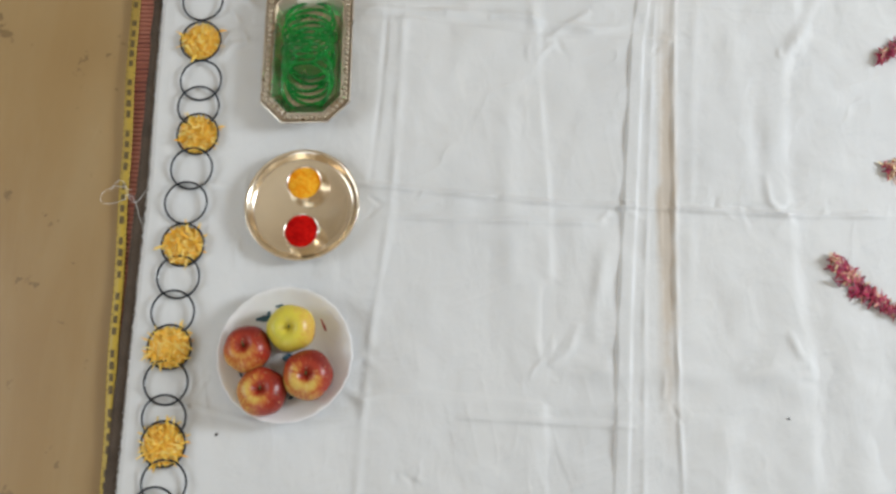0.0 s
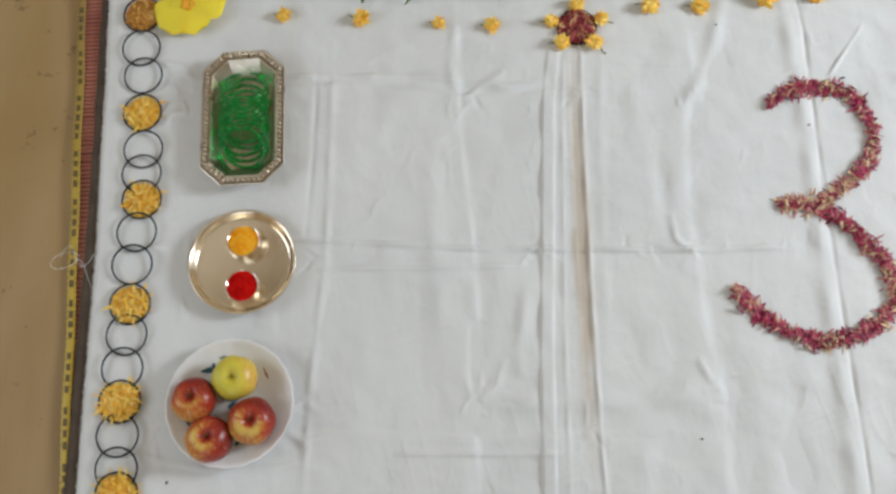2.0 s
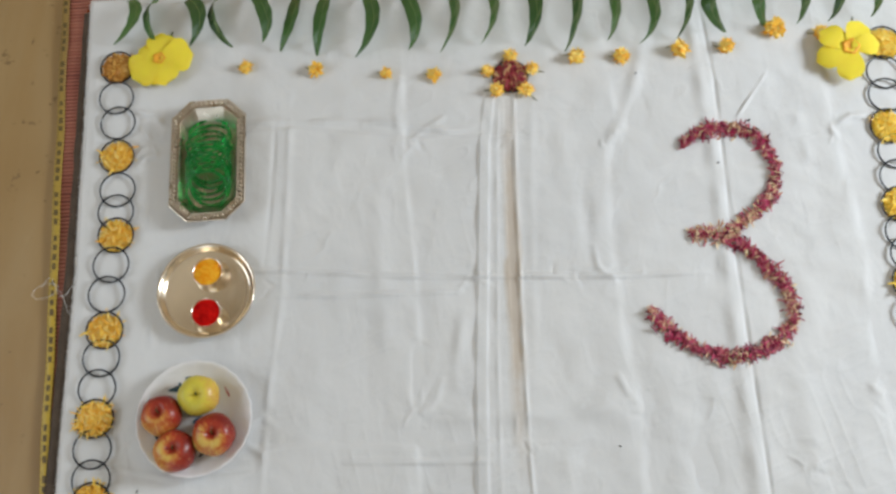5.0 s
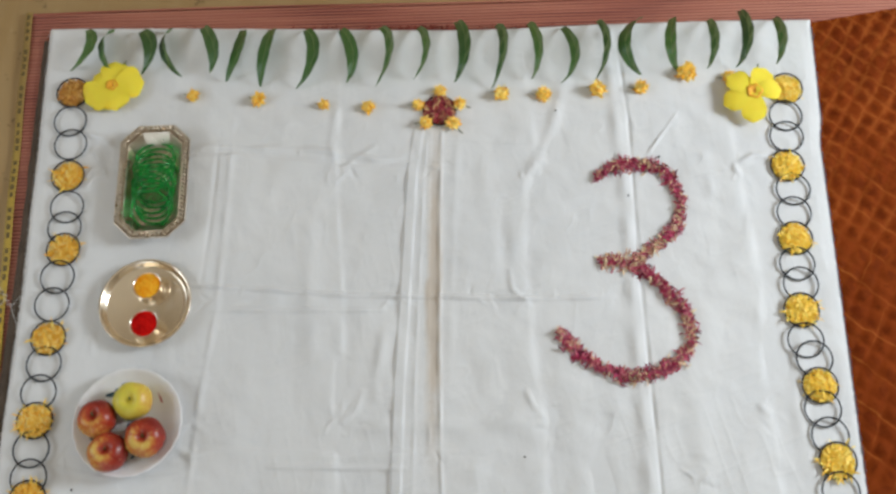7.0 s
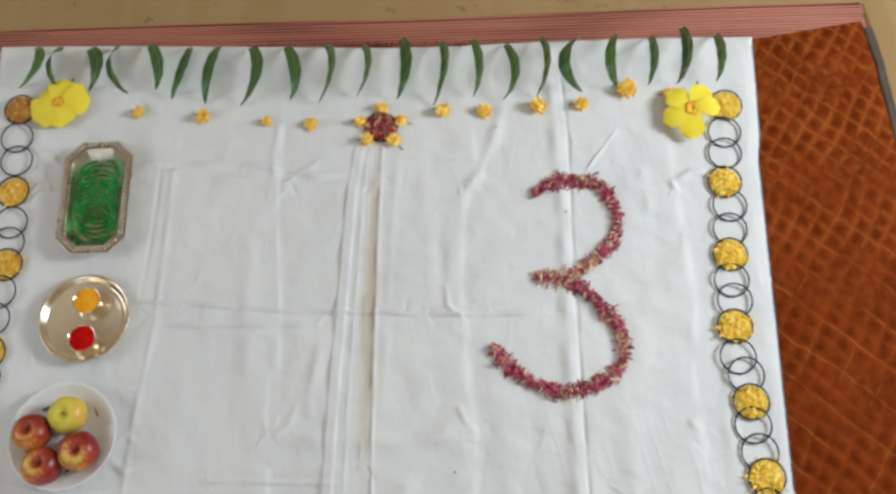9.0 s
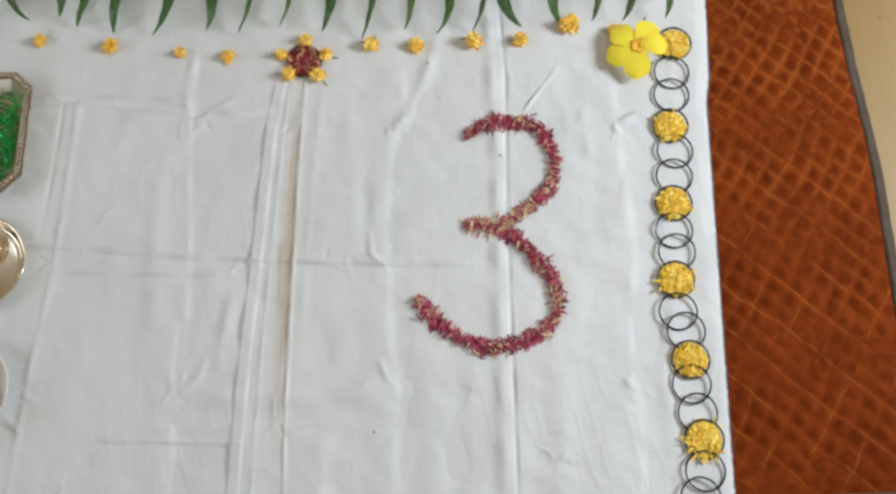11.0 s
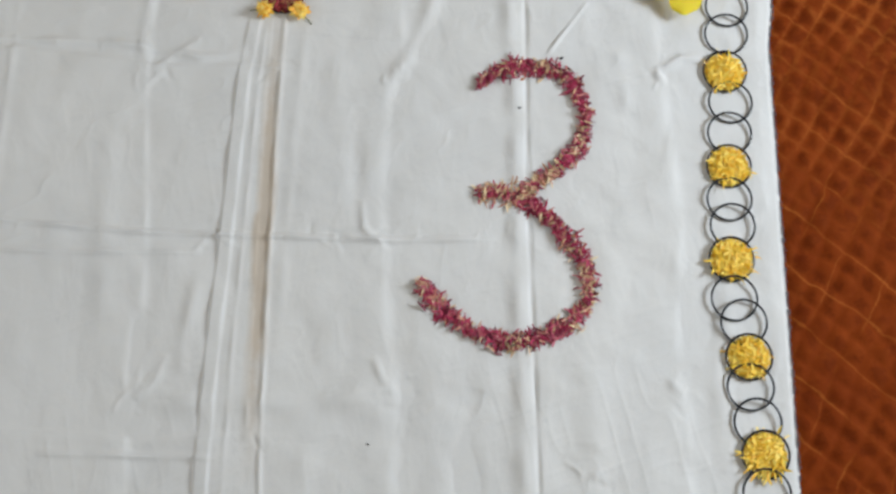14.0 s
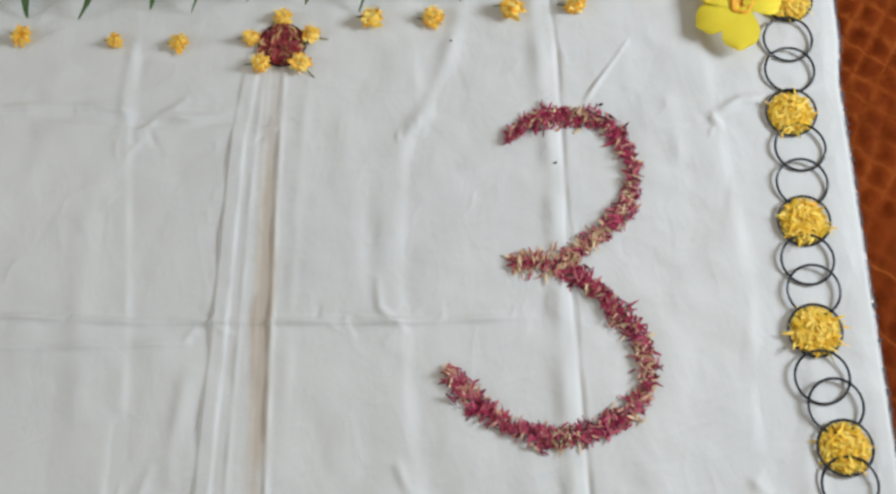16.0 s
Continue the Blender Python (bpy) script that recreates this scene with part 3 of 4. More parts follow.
fold(0.006, 0.003, 0, (-0.128, -0.25), (-0.105, -0.225), (-0.095, -0.19))
fold(0.008, -0.003, 0, (-0.14, -0.24), (-0.133, -0.19), (-0.135, -0.13))
fold(0.006, 0.0026, 0, (0.196, -0.238), (0.18, -0.218), (0.168, -0.19))
fold(0.006, 0.003, 0, (0.553, -0.23), (0.535, -0.215))
fold(0.006, 0.0034, 0, (0.54, 0.205), (0.575, 0.225), (0.61, 0.228))
fold(0.006, 0.003, 0, (0.538, 0.205), (0.555, 0.185))
fold(0.01, 0.0016, 0, (0.49, 0.24), (0.5, 0.14))
fold(0.006, 0.003, 0, (-0.15, 0.207), (-0.12, 0.225), (-0.085, 0.25))
fold(0.005, 0.0032, 0, (-0.15, 0.205), (-0.135, 0.192))
fold(0.008, 0.0022, 0, (-0.16, 0.215), (-0.168, 0.26), (-0.16, 0.33))
fold(0.005, 0.003, 0, (0.166, -0.038), (0.15, -0.022), (0.145, 0.02))
fold(0.005, 0.0026, 0, (0.166, -0.04), (0.185, -0.055))
fold(0.006, 0.003, 0, (-0.4, -0.26), (-0.37, -0.245), (-0.345, -0.262))
fold(0.006, 0.0028, 0, (-0.395, -0.285), (-0.365, -0.3), (-0.33, -0.292))
fold(0.006, 0.0026, 0, (-0.55, 0.24), (-0.58, 0.27), (-0.62, 0.28))
fold(0.006, 0.0026, 0, (-0.55, 0.2), (-0.585, 0.19), (-0.6, 0.165))
fold(0.004, 0.0018, 0, (-0.68, -0.022), (-0.6, -0.018), (-0.545, -0.02))
fold(0.004, 0.0018, 0, (-0.67, -0.325), (-0.58, -0.318), (-0.5, -0.335), (-0.38, -0.322))
fold(0.006, 0.0014, 0, (-0.545, 0.02), (-0.55, -0.06), (-0.547, -0.14))
fold(0.012, 0.002, 0, (0.62, -0.1), (0.6, -0.2), (0.605, -0.33))
fold(0.016, -0.0034, 0, (0.3, -0.23), (0.285, -0.3), (0.29, -0.38))
fold(0.014, 0.0018, 0, (0.255, -0.24), (0.27, -0.27), (0.32, -0.25))
fold(0.016, 0.0022, 0, (0.09, -0.3), (0.085, -0.42))
fold(0.02, 0.0018, 0, (-0.25, -0.33), (-0.26, -0.47))
fold(0.01, 0.0026, 0, (-0.06, -0.08), (-0.075, -0.18), (-0.07, -0.22))
fold(0.014, 0.0016, 0, (0.1, 0.29), (0.11, 0.12))
fold(0.018, 0.0012, 0, (-0.25, 0.34), (-0.27, 0.1))
fold(0.02, 0.0022, 0, (0.44, -0.2), (0.45, -0.4))
fold(0.0026, 0.0024, 0, (0.452, 0.314), (0.418, 0.266), (0.391, 0.228))

# small puckers where fold lines cross
rng = random.Random(77)
for cx, cy in ((-0.150, 0.207), (0.166, -0.037), (-0.125, -0.248), (0.196, -0.237), (0.540, 0.205), (0.553, -0.228), (-0.375, -0.270), (-0.050, -0.032), (-0.580, 0.215), (0.185, 0.195), (-0.345, -0.030), (0.020, -0.290), (-0.590, -0.300), (0.020, 0.212), (0.60, 0.06), (-0.30, -0.40), (0.10, -0.04), (0.45, -0.34)):
    for k in range(6):
        a, ln = rng.uniform(0, 2 * math.pi), rng.uniform(0.012, 0.042)
        x, y = cx + rng.uniform(-0.02, 0.02), cy + rng.uniform(-0.015, 0.015)
        mid = (x + 0.5 * ln * math.cos(a) + rng.uniform(-0.005, 0.005), y + 0.5 * ln * math.sin(a) + rng.uniform(-0.005, 0.005))
        fold(rng.uniform(0.0026, 0.0050), rng.choice((1, 1, -1)) * rng.uniform(0.0006, 0.0016), 0, (x, y), mid, (x + ln * math.cos(a), y + ln * math.sin(a)))

# rows of small gathers along the long creases
for (ax, ay), (bx, by), count in (((0.02, -0.036), (0.34, -0.036), 16), ((-0.34, -0.030), (-0.06, -0.034), 10), ((0.20, 0.30), (0.172, 0.10), 9), ((0.10, -0.244), (0.19, -0.238), 5), ((-0.42, 0.236), (-0.20, 0.228), 8)):
    for k in range(count):
        t = (k + rng.random()) / count
        x, y = ax + t * (bx - ax) + rng.uniform(-0.006, 0.006), ay + t * (by - ay) + rng.uniform(-0.008, 0.008)
        a, ln = rng.gauss(0.9, 0.45), rng.uniform(0.010, 0.026)
        fold(rng.uniform(0.0024, 0.0040), rng.choice((1, -1)) * rng.uniform(0.0007, 0.0014), 0, (x, y), (x + ln * math.cos(a), y + ln * math.sin(a)))


def fold_height(x, y):
    """Height of all folds at the arrays x, y."""
    h = np.zeros_like(x)
    for line, w, amp, kind in FOLDS:
        best = np.full_like(x, 9.0)
        side = np.zeros_like(x)
        pos = np.zeros_like(x)
        total = sum(math.dist(line[k], line[k + 1]) for k in range(len(line) - 1))
        run = 0.0
        for (ax, ay), (bx, by) in zip(line[:-1], line[1:]):
            ln = math.dist((ax, ay), (bx, by))
            ux, uy = (bx - ax) / ln, (by - ay) / ln
            t = np.clip((x - ax) * ux + (y - ay) * uy, 0, ln)
            d = np.hypot(x - ax - t * ux, y - ay - t * uy)
            s = np.sign((x - ax) * uy - (y - ay) * ux)
            near = d < best
            best, side, pos = np.where(near, d, best), np.where(near, s, side), np.where(near, run + t, pos)
            run += ln
        fade = np.clip(np.minimum(pos, total - pos) / max(0.02, 0.18 * total), 0, 1) ** 0.7
        fade = 0.25 + 0.75 * fade if total > 0.5 else fade
        fade = fade * (0.75 + 0.35 * np.sin(pos * 61 + amp * 9e3))
        if kind == 0:
            h += amp * fade * np.exp(-(best / w) ** 2)
        elif kind == 2:
            s = -side * best
            h += 0.5 * amp * fade * (np.tanh(s / 0.0014) - np.tanh((s - w) / 0.0014))
        else:
            h += 0.5 * amp * fade * (np.tanh(side * best / w) * np.exp(-best / (5.5 * w)) + 0.35 * np.exp(-(best / (0.8 * w)) ** 2))
    return 1.5 * h


def smooth_noise(X, Y, sx, sy, seed):
    """Smooth random values from 0 to 1 on cells of sx by sy metres."""
    cells = np.random.RandomState(seed).rand(128, 128)
    gx, gy = X / sx + 50.3, Y / sy + 50.7
    ix, iy = np.floor(gx).astype(int), np.floor(gy).astype(int)
    fx, fy = gx - ix, gy - iy
    fx, fy = fx * fx * fx * (fx * (6 * fx - 15) + 10), fy * fy * fy * (fy * (6 * fy - 15) + 10)
    c = [[cells[(ix + i) % 128, (iy + j) % 128] for j in (0, 1)] for i in (0, 1)]
    return (c[0][0] * (1 - fx) + c[1][0] * fx) * (1 - fy) + (c[0][1] * (1 - fx) + c[1][1] * fx) * fy


def relief(X, Y):
    """Height of the cloth over its rest plane."""
    Z = fold_height(X, Y) + 0.0006
    for f, ph, a in ((9, 0.3, 0.0016), (17, 1.1, 0.0011), (31, 2.0, 0.0007), (52, 0.9, 0.00035)):
        Z += a * np.sin(f * X + 2.2 * np.sin(0.7 * f * Y + ph)) * np.sin(0.6 * f * Y + 1.7 * np.sin(0.5 * f * X) + ph)
    # soft upright drapes, strongest in the lower part
    Z += 0.0014 * np.sin(95 * X + 3 * np.sin(4 * Y)) * np.clip(0.25 - Y, 0, 0.6) * (0.5 + 0.5 * np.sin(11 * X + 6 * Y))
    # wrinkles of pressed and handled cotton: long soft billows, short puckers, some sharp little creases
    low = np.clip(0.62 - 0.9 * Y, 0.35, 1.0)
    Z += 0.0034 * low * (smooth_noise(X + 0.02 * smooth_noise(X, Y, 0.06, 0.06, 5), Y, 0.048, 0.130, 1) - 0.5)
    Z += 0.0016 * (smooth_noise(X, Y + 0.3 * X, 0.030, 0.024, 2) - 0.5)
    crease = 1 - np.abs(2 * smooth_noise(X + 0.25 * Y, Y, 0.026, 0.060, 3) - 1)
    Z += 0.0007 * low * crease ** 4 * smooth_noise(X, Y, 0.10, 0.10, 4)
    crease = 1 - np.abs(2 * smooth_noise(X, Y - 0.4 * X, 0.060, 0.022, 6) - 1)
    Z += 0.0011 * crease ** 6 * smooth_noise(X, Y, 0.09, 0.09, 7) ** 2
    # ripples of the top hem between the leaves
    Z += 0.0018 * np.sin(X * 92 + 1.5 * np.sin(X * 13)) * np.exp(-(0.5 - Y) / 0.05)
    return np.maximum(Z, -0.0008)


def make_cloth_sheet():
    nx, ny = 860, 560
    y_low, y_high = -0.80, 0.5005
    u, w = np.linspace(0, 1, nx), np.linspace(0, 1, ny)
    U, W = np.meshgrid(u, w, indexing="ij")
    top = y_high + 0.0035 * np.sin(U * 7.5 + 1.2) + 0.006 * np.clip(U - 0.62, 0, 1) / 0.38 - 0.004 * np.exp(-((U - 0.55) / 0.12) ** 2)
    Y = y_low + W * (top - y_low)
    xl = np.interp(Y, [p[0] for p in CL], [p[1] for p in CL])
    xr = np.interp(Y, [p[0] for p in CR], [p[1] for p in CR])
    jag = 0.0006 * np.sin(Y * 320) * np.sin(Y * 71) + 0.0003 * np.sin(Y * 913)
    X = xl + U * (xr - xl) + jag * (np.exp(-U * 90) + np.exp(-(1 - U) * 90))
    Z = relief(X, Y)
    edge = np.minimum(np.minimum(U, 1 - U) * 1.4, (1 - W) * 1.2)
    Z = np.maximum(Z, -0.0008) * np.clip(edge / 0.02, 0.25, 1) + 0.0012 - 0.003 * np.clip(1 - edge / 0.006, 0, 1)
    verts = np.stack([X, Y, Z], -1).reshape(-1, 3)
    rim = [i * ny for i in range(nx)] + [(nx - 1) * ny + j for j in range(1, ny)] + [i * ny + ny - 1 for i in range(nx - 2, -1, -1)] + [j for j in range(ny - 2, 0, -1)]
    low = verts[rim].copy()
    low[:, 2] -= 0.0022
    k = len(verts)
    faces = grid_faces(nx, ny)
    n = len(rim)
    faces += [(rim[i], k + i, k + (i + 1) % n, rim[(i + 1) % n]) for i in range(n)]
    return np.vstack([verts, low]), faces


cloth = thing("white_cloth", "creased white cotton cloth with fold lines spread over the bedspread", "cloth")
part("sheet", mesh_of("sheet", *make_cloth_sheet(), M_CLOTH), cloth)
rng = random.Random(11)
for table, out, material, label in ((CL, -1, M_THREAD, "short frayed edge threads"), (CR, 1, M_EDGE, "short dark threads along the edge")):
    fray = []
    for k in range(560):
        y = -0.47 + 0.965 * rng.random()
        x = along(table, y)
        reach = rng.uniform(0.0004, 0.0022) if out < 0 else rng.uniform(0.0008, 0.0034) * (0.45 + 0.55 * abs(math.sin(y * 37)))
        fray.append(tube([(x - out * 0.0012, y, 0.0010), (x + out * reach, y + rng.uniform(-0.003, 0.003), 0.0004)], 0.00025 if out < 0 else 0.0006, 3))
    tagged(part("frayed_threads", mesh_of("frayed_threads", *joined(fray), material, False), cloth, label), kind="stuff")

# worn red fringe of the bedspread showing past the top hem of the cloth
fray = []
for k in range(620):
    x = rng.uniform(-0.70, 0.705)
    if noise.noise((x * 9, 1.7, 0)) + rng.uniform(-0.25, 0.25) < -0.10:
        continue
    y = 0.4985 + 0.006 * max(0, (x - 0.2) / 0.5) + rng.uniform(-0.002, 0.002)
    fray.append(tube([(x, y - 0.004, -0.0055), (x + rng.uniform(-0.003, 0.003), y + rng.uniform(0.003, 0.010), -0.0065 + rng.uniform(0, 0.002))], rng.uniform(0.0006, 0.0014), 4))
tagged(part("fringe", mesh_of("fringe", *joined(fray), M_FRINGE, False), quilt, "worn dark red fringe"), kind="stuff")


def cloth_z(x, y, r=0.0):
    """Height of the cloth at a place, or the highest on a ring round it."""
    a = np.linspace(0, 2 * math.pi, 17)
    return 0.0012 + float(relief(x + r * np.cos(a), y + r * np.sin(a)).max())


# ---- black bangles in two chains, some filled with petals ----
R_OUT, R_WIRE = 0.0303, 0.00155
BANGLE = mesh_of("bangle", *torus(R_OUT - R_WIRE, R_WIRE, 72, 8), M_BLACK)
LEFT = [("D", -0.6465, 0.3605), ("b", -0.6425, 0.3015), ("b", -0.6355, 0.2545), ("D", -0.6315, 0.1925), ("b", -0.6245, 0.1325), ("b", -0.6235, 0.0935), ("D", -0.6195, 0.0525), ("b", -0.6225, 0.0025), ("b", -0.6245, -0.0465), ("D", -0.6215, -0.1055),
        ("b", -0.6225, -0.1495), ("b", -0.6235, -0.1975), ("D", -0.6225, -0.2435), ("b", -0.6215, -0.2895), ("b", -0.6185, -0.3345), ("D", -0.6155, -0.3675), ("b", -0.6085, -0.4155), ("b", -0.6165, -0.4495)]
RIGHT = [("D", 0.648, 0.358), ("b", 0.641, 0.303), ("b", 0.638, 0.261), ("D", 0.6328, 0.2048), ("b", 0.6378, 0.1598), ("b", 0.6338, 0.1148), ("D", 0.6298, 0.0678), ("b", 0.6278, 0.0218), ("b", 0.6298, -0.0142), ("D", 0.6258, -0.0592),
         ("b", 0.6258, -0.1112), ("b", 0.6358, -0.1422), ("D", 0.6398, -0.1862), ("b", 0.6388, -0.2242), ("b", 0.6448, -0.2672), ("D", 0.6518, -0.3062), ("b", 0.6498, -0.3522), ("b", 0.6408, -0.3902)]


def petal_heap(seed, loose, material):
    rng = random.Random(seed)
    spots = []
    for k in range(230):
        r = 0.0255 * math.sqrt(rng.random())
        a = rng.uniform(0, 2 * math.pi)
        z = 0.003 + 0.0085 * (1 - (r / 0.029) ** 2) * rng.uniform(0.35, 1.0)
        spots.append((r * math.cos(a), r * math.sin(a), z, rng.uniform(0, 2 * math.pi), rng.uniform(-0.15, 0.5), rng.uniform(0.008, 0.016), rng.uniform(0.0016, 0.0030), rng.uniform(-1.0, 0.3)))
    for k in range(loose):
        a = rng.uniform(0, 2 * math.pi)
        r = rng.uniform(0.024, 0.031)
        spots.append((r * math.cos(a), r * math.sin(a), 0.0055, a + rng.uniform(-0.6, 0.6), rng.uniform(-0.1, 0.4), rng.uniform(0.012, 0.020), rng.uniform(0.0020, 0.0034), rng.uniform(-0.9, 0.0)))
    v, f = petal_strips(rng, spots)
    dome = lathe([(0.0001, 0.0085), (0.010, 0.0075), (0.019, 0.0050), (0.0262, 0.0015), (0.0264, 0.0003)], 28)
    return mesh_of("petals", *joined([(v, f), dome]), material)


for side, chain in enumerate((LEFT, RIGHT)):
    for k, (sort, x, y) in enumerate(chain):
        tilt = 4.3 + 0.7 * math.sin(k * 2.3 + side)
        at = pose(x, y, cloth_z(x, y, R_OUT) * 0.8 + 0.0008 + R_OUT * math.sin(radians(tilt)) + R_WIRE, tilt, (1.2 if side else -1.2) * math.sin(k * 1.7), 17 * k)
        at = Matrix.Translation(at.translation) @ Euler((radians(tilt), radians(1.0 * math.sin(k * 1.7)), 0)).to_matrix().to_4x4() @ pose(0, 0, 0, 0, 0, 31 * k)
        thing("bangle", "thin black glass bangle lying on the white cloth, overlapping its neighbours", "bangle", "black bangles in a chain", data=BANGLE, at=at)
        if sort == "D":
            first = side == 0 and k == 0
            mat = M_MARI_DARK if first else (M_MARI if side == 0 else M_LEMON)
            loose = (2, 8, 10, 8, 26, 24, 0)[k // 3] if side == 0 else (4, 10, 6, 12, 3, 26, 0)[k // 3]
            thing("marigold_petal_heap", "small heap of shredded %s marigold petals inside a black bangle" % ("dry orange-brown" if first else "orange-yellow" if side == 0 else "bright yellow"), "petals",
                  "petal heaps in bangles", "stuff", petal_heap(100 * side + k, loose, mat), pose(x, y, cloth_z(x, y, 0.012) * 0.8, 0, 0, 40 * k))

# ---- the figure three laid in petals ----
STROKE = [(0.2965, 0.1805), (0.3125, 0.1955), (0.3305, 0.2035), (0.3665, 0.2095), (0.4095, 0.2055), (0.4315, 0.1795), (0.4435, 0.1375), (0.4375, 0.0975), (0.4085, 0.0655), (0.3815, 0.0455), (0.3585, 0.0275),
          (0.3745, 0.0075), (0.3955, -0.0105), (0.4245, -0.0425), (0.4415, -0.0775), (0.4405, -0.1185), (0.4165, -0.1485), (0.3765, -0.1655), (0.3355, -0.1725), (0.2905, -0.1585), (0.2505, -0.1275), (0.2245, -0.0925)]
BAR = [(0.2985, 0.0235), (0.3185, 0.0295), (0.3415, 0.0265), (0.3615, 0.0255)]


def scatter_line(rng, line, per_metre, half):
    spots = []
    for (ax, ay), (bx, by) in zip(line[:-1], line[1:]):
        ln = math.dist((ax, ay), (bx, by))
        head = math.atan2(by - ay, bx - ax)
        for k in range(int(ln * per_metre)):
            t = rng.random()
            swell = 0.82 + 0.75 * noise.noise(((ax + t * (bx - ax)) * 30, (ay + t * (by - ay)) * 30, 4))
            off = max(-1.25, min(1.25, rng.gauss(0, 0.5))) * half * swell
            x, y = ax + t * (bx - ax) - math.sin(head) * off, ay + t * (by - ay) + math.cos(head) * off
            z = 0.002 + 0.005 * max(0, 1 - (off / half) ** 2) * rng.random()
            a = head + rng.choice((1, -1)) * rng.gauss(0.9, 0.6)
            spots.append((x, y, z, a, rng.uniform(-0.1, 0.5), rng.uniform(0.007, 0.0175), rng.uniform(0.0014, 0.0033), rng.uniform(-0.9, 0.4)))
    base = 0.0012 + relief(np.array([p[0] for p in spots]), np.array([p[1] for p in spots]))
    return [(p[0], p[1], p[2] + float(b), *p[3:]) for p, b in zip(spots, base)]


rng = random.Random(3)
spots = scatter_line(rng, STROKE, 3200, 0.0132) + scatter_line(rng, BAR, 3100, 0.0130)
numeral = mesh_of("petal_numeral", *petal_strips(rng, spots), M_MAGENTA)
numeral.materials.append(M_CREAM)
CREAM = [(0.325, 0.027, 0.034, 0.55), (0.385, 0.046, 0.030, 0.55), (0.225, -0.090, 0.013, 0.8), (0.440, -0.095, 0.036, 0.42), (0.345, -0.170, 0.020, 0.35), (0.402, 0.205, 0.020, 0.35), (0.44, 0.12, 0.02, 0.3)]
for k, p in enumerate(spots):
    chance = max([0.13] + [q for cx, cy, r, q in CREAM if math.hypot(p[0] - cx, p[1] - cy) < r])
    if rng.random() < chance:
        for f in range(3):
            numeral.polygons[3 * k + f].material_index = 1
thing("petal_numeral", "figure three laid out in magenta and cream flower petals on the cloth", "petals", kind="stuff", data=numeral)

# ---- the row of marigold buds and the maroon rosette ----


def marigold_bud(size, seed, label, at):
    rng = random.Random(seed)
    size *= 1.26
    bud = thing("marigold_bud", label, "flower", "marigolds along the top of the cloth", at=at)
    spots = []
    for ring, n in ((1.0, 15), (0.72, 13), (0.42, 9), (0.15, 5)):
        for k in range(n):
            a = 2 * math.pi * (k + rng.random() * 0.9) / n
            r = size * ring * rng.uniform(0.46, 0.70)
            spots.append((r * math.cos(a), r * math.sin(a), size * (0.55 + 0.5 * (1 - ring)) * rng.uniform(0.85, 1.15), a + rng.uniform(-0.5, 0.5), 0.45 - 0.5 * ring + rng.uniform(-0.3, 0.3), size * rng.uniform(0.5, 1.0), size * rng.uniform(0.22, 0.42), rng.uniform(-0.8, 0.1)))
    part("petals", mesh_of("petals", *petal_strips(rng, spots), M_BUD), bud)
    cup = lathe([(0.0002, 0.0), (size * 0.34, size * 0.06), (size * 0.62, size * 0.38), (size * 0.64, size * 0.58), (size * 0.46, size * 0.86), (0.0002, size * 1.0)], 18)
    calyx = part("calyx", mesh_of("calyx", *cup, M_BUD), bud)
    part("stem", mesh_of("stem", *tube([(-size * 0.3, 0, size * 0.3), (-size * 0.9, size * 0.25, size * 0.28), (-size * 1.5, size * (0.2 + rng.random() * 0.6), size * 0.14)], 0.0009, 6, 0.3), M_STEM), calyx, "thin dark green stem")
    return bud


for k, (x, y, s) in enumerate([(-0.423, 0.354, 0.0115), (-0.302, 0.345, 0.0125), (-0.183, 0.332, 0.0095), (-0.102, 0.327, 0.0115), (0.139, 0.352, 0.0130), (0.214, 0.351, 0.0125), (0.312, 0.358, 0.0145), (0.390, 0.362, 0.0120), (0.474, 0.392, 0.0165), (0.549, 0.384, 0.0115)]):
    marigold_bud(s, 40 + k, "small orange marigold bud lying on the white cloth" if s < 0.016 else "large orange marigold head lying below the leaves", pose(x, y, cloth_z(x, y, 0.006), 8, -12, 15 * math.sin(k * 3)))
for k, (x, y, s, turn) in enumerate([(0.026, 0.358, 0.011, 40), (0.061, 0.330, 0.011, 180), (0.049, 0.290, 0.0125, 150), (0.002, 0.292, 0.0115, 10), (-0.012, 0.330, 0.0100, 10)]):
    marigold_bud(s, 60 + k, "small orange marigold bud set round the maroon petal rosette", pose(x, y, cloth_z(x, y, 0.006), 5, -8, turn))
rng = random.Random(21)
spots = []
for k in range(330):
    r, a = 0.0275 * math.sqrt(rng.random()), rng.uniform(0, 2 * math.pi)
    spots.append((r * math.cos(a), r * math.sin(a), 0.003 + 0.008 * (1 - (r / 0.03) ** 2) * rng.random(), rng.uniform(0, 6.28), rng.uniform(-0.1, 0.5), rng.uniform(0.008, 0.016), rng.uniform(0.0018, 0.0034), rng.uniform(-0.9, 0.3)))
dome = lathe([(0.0001, 0.0075), (0.012, 0.0062), (0.022, 0.0030), (0.027, 0.0004)], 28)
thing("petal_rosette", "round patch of dark maroon flower petals", "petals", kind="stuff",
      data=mesh_of("petal_rosette", *joined([petal_strips(rng, spots), dome]), M_MAROON), at=pose(0.025, 0.319, cloth_z(0.025, 0.319, 0.02) * 0.8))

thing("bangle", "thin black glass bangle round the maroon petal rosette", "bangle", data=BANGLE, at=pose(0.025, 0.319, cloth_z(0.025, 0.319, R_OUT) + R_WIRE, 1.5))

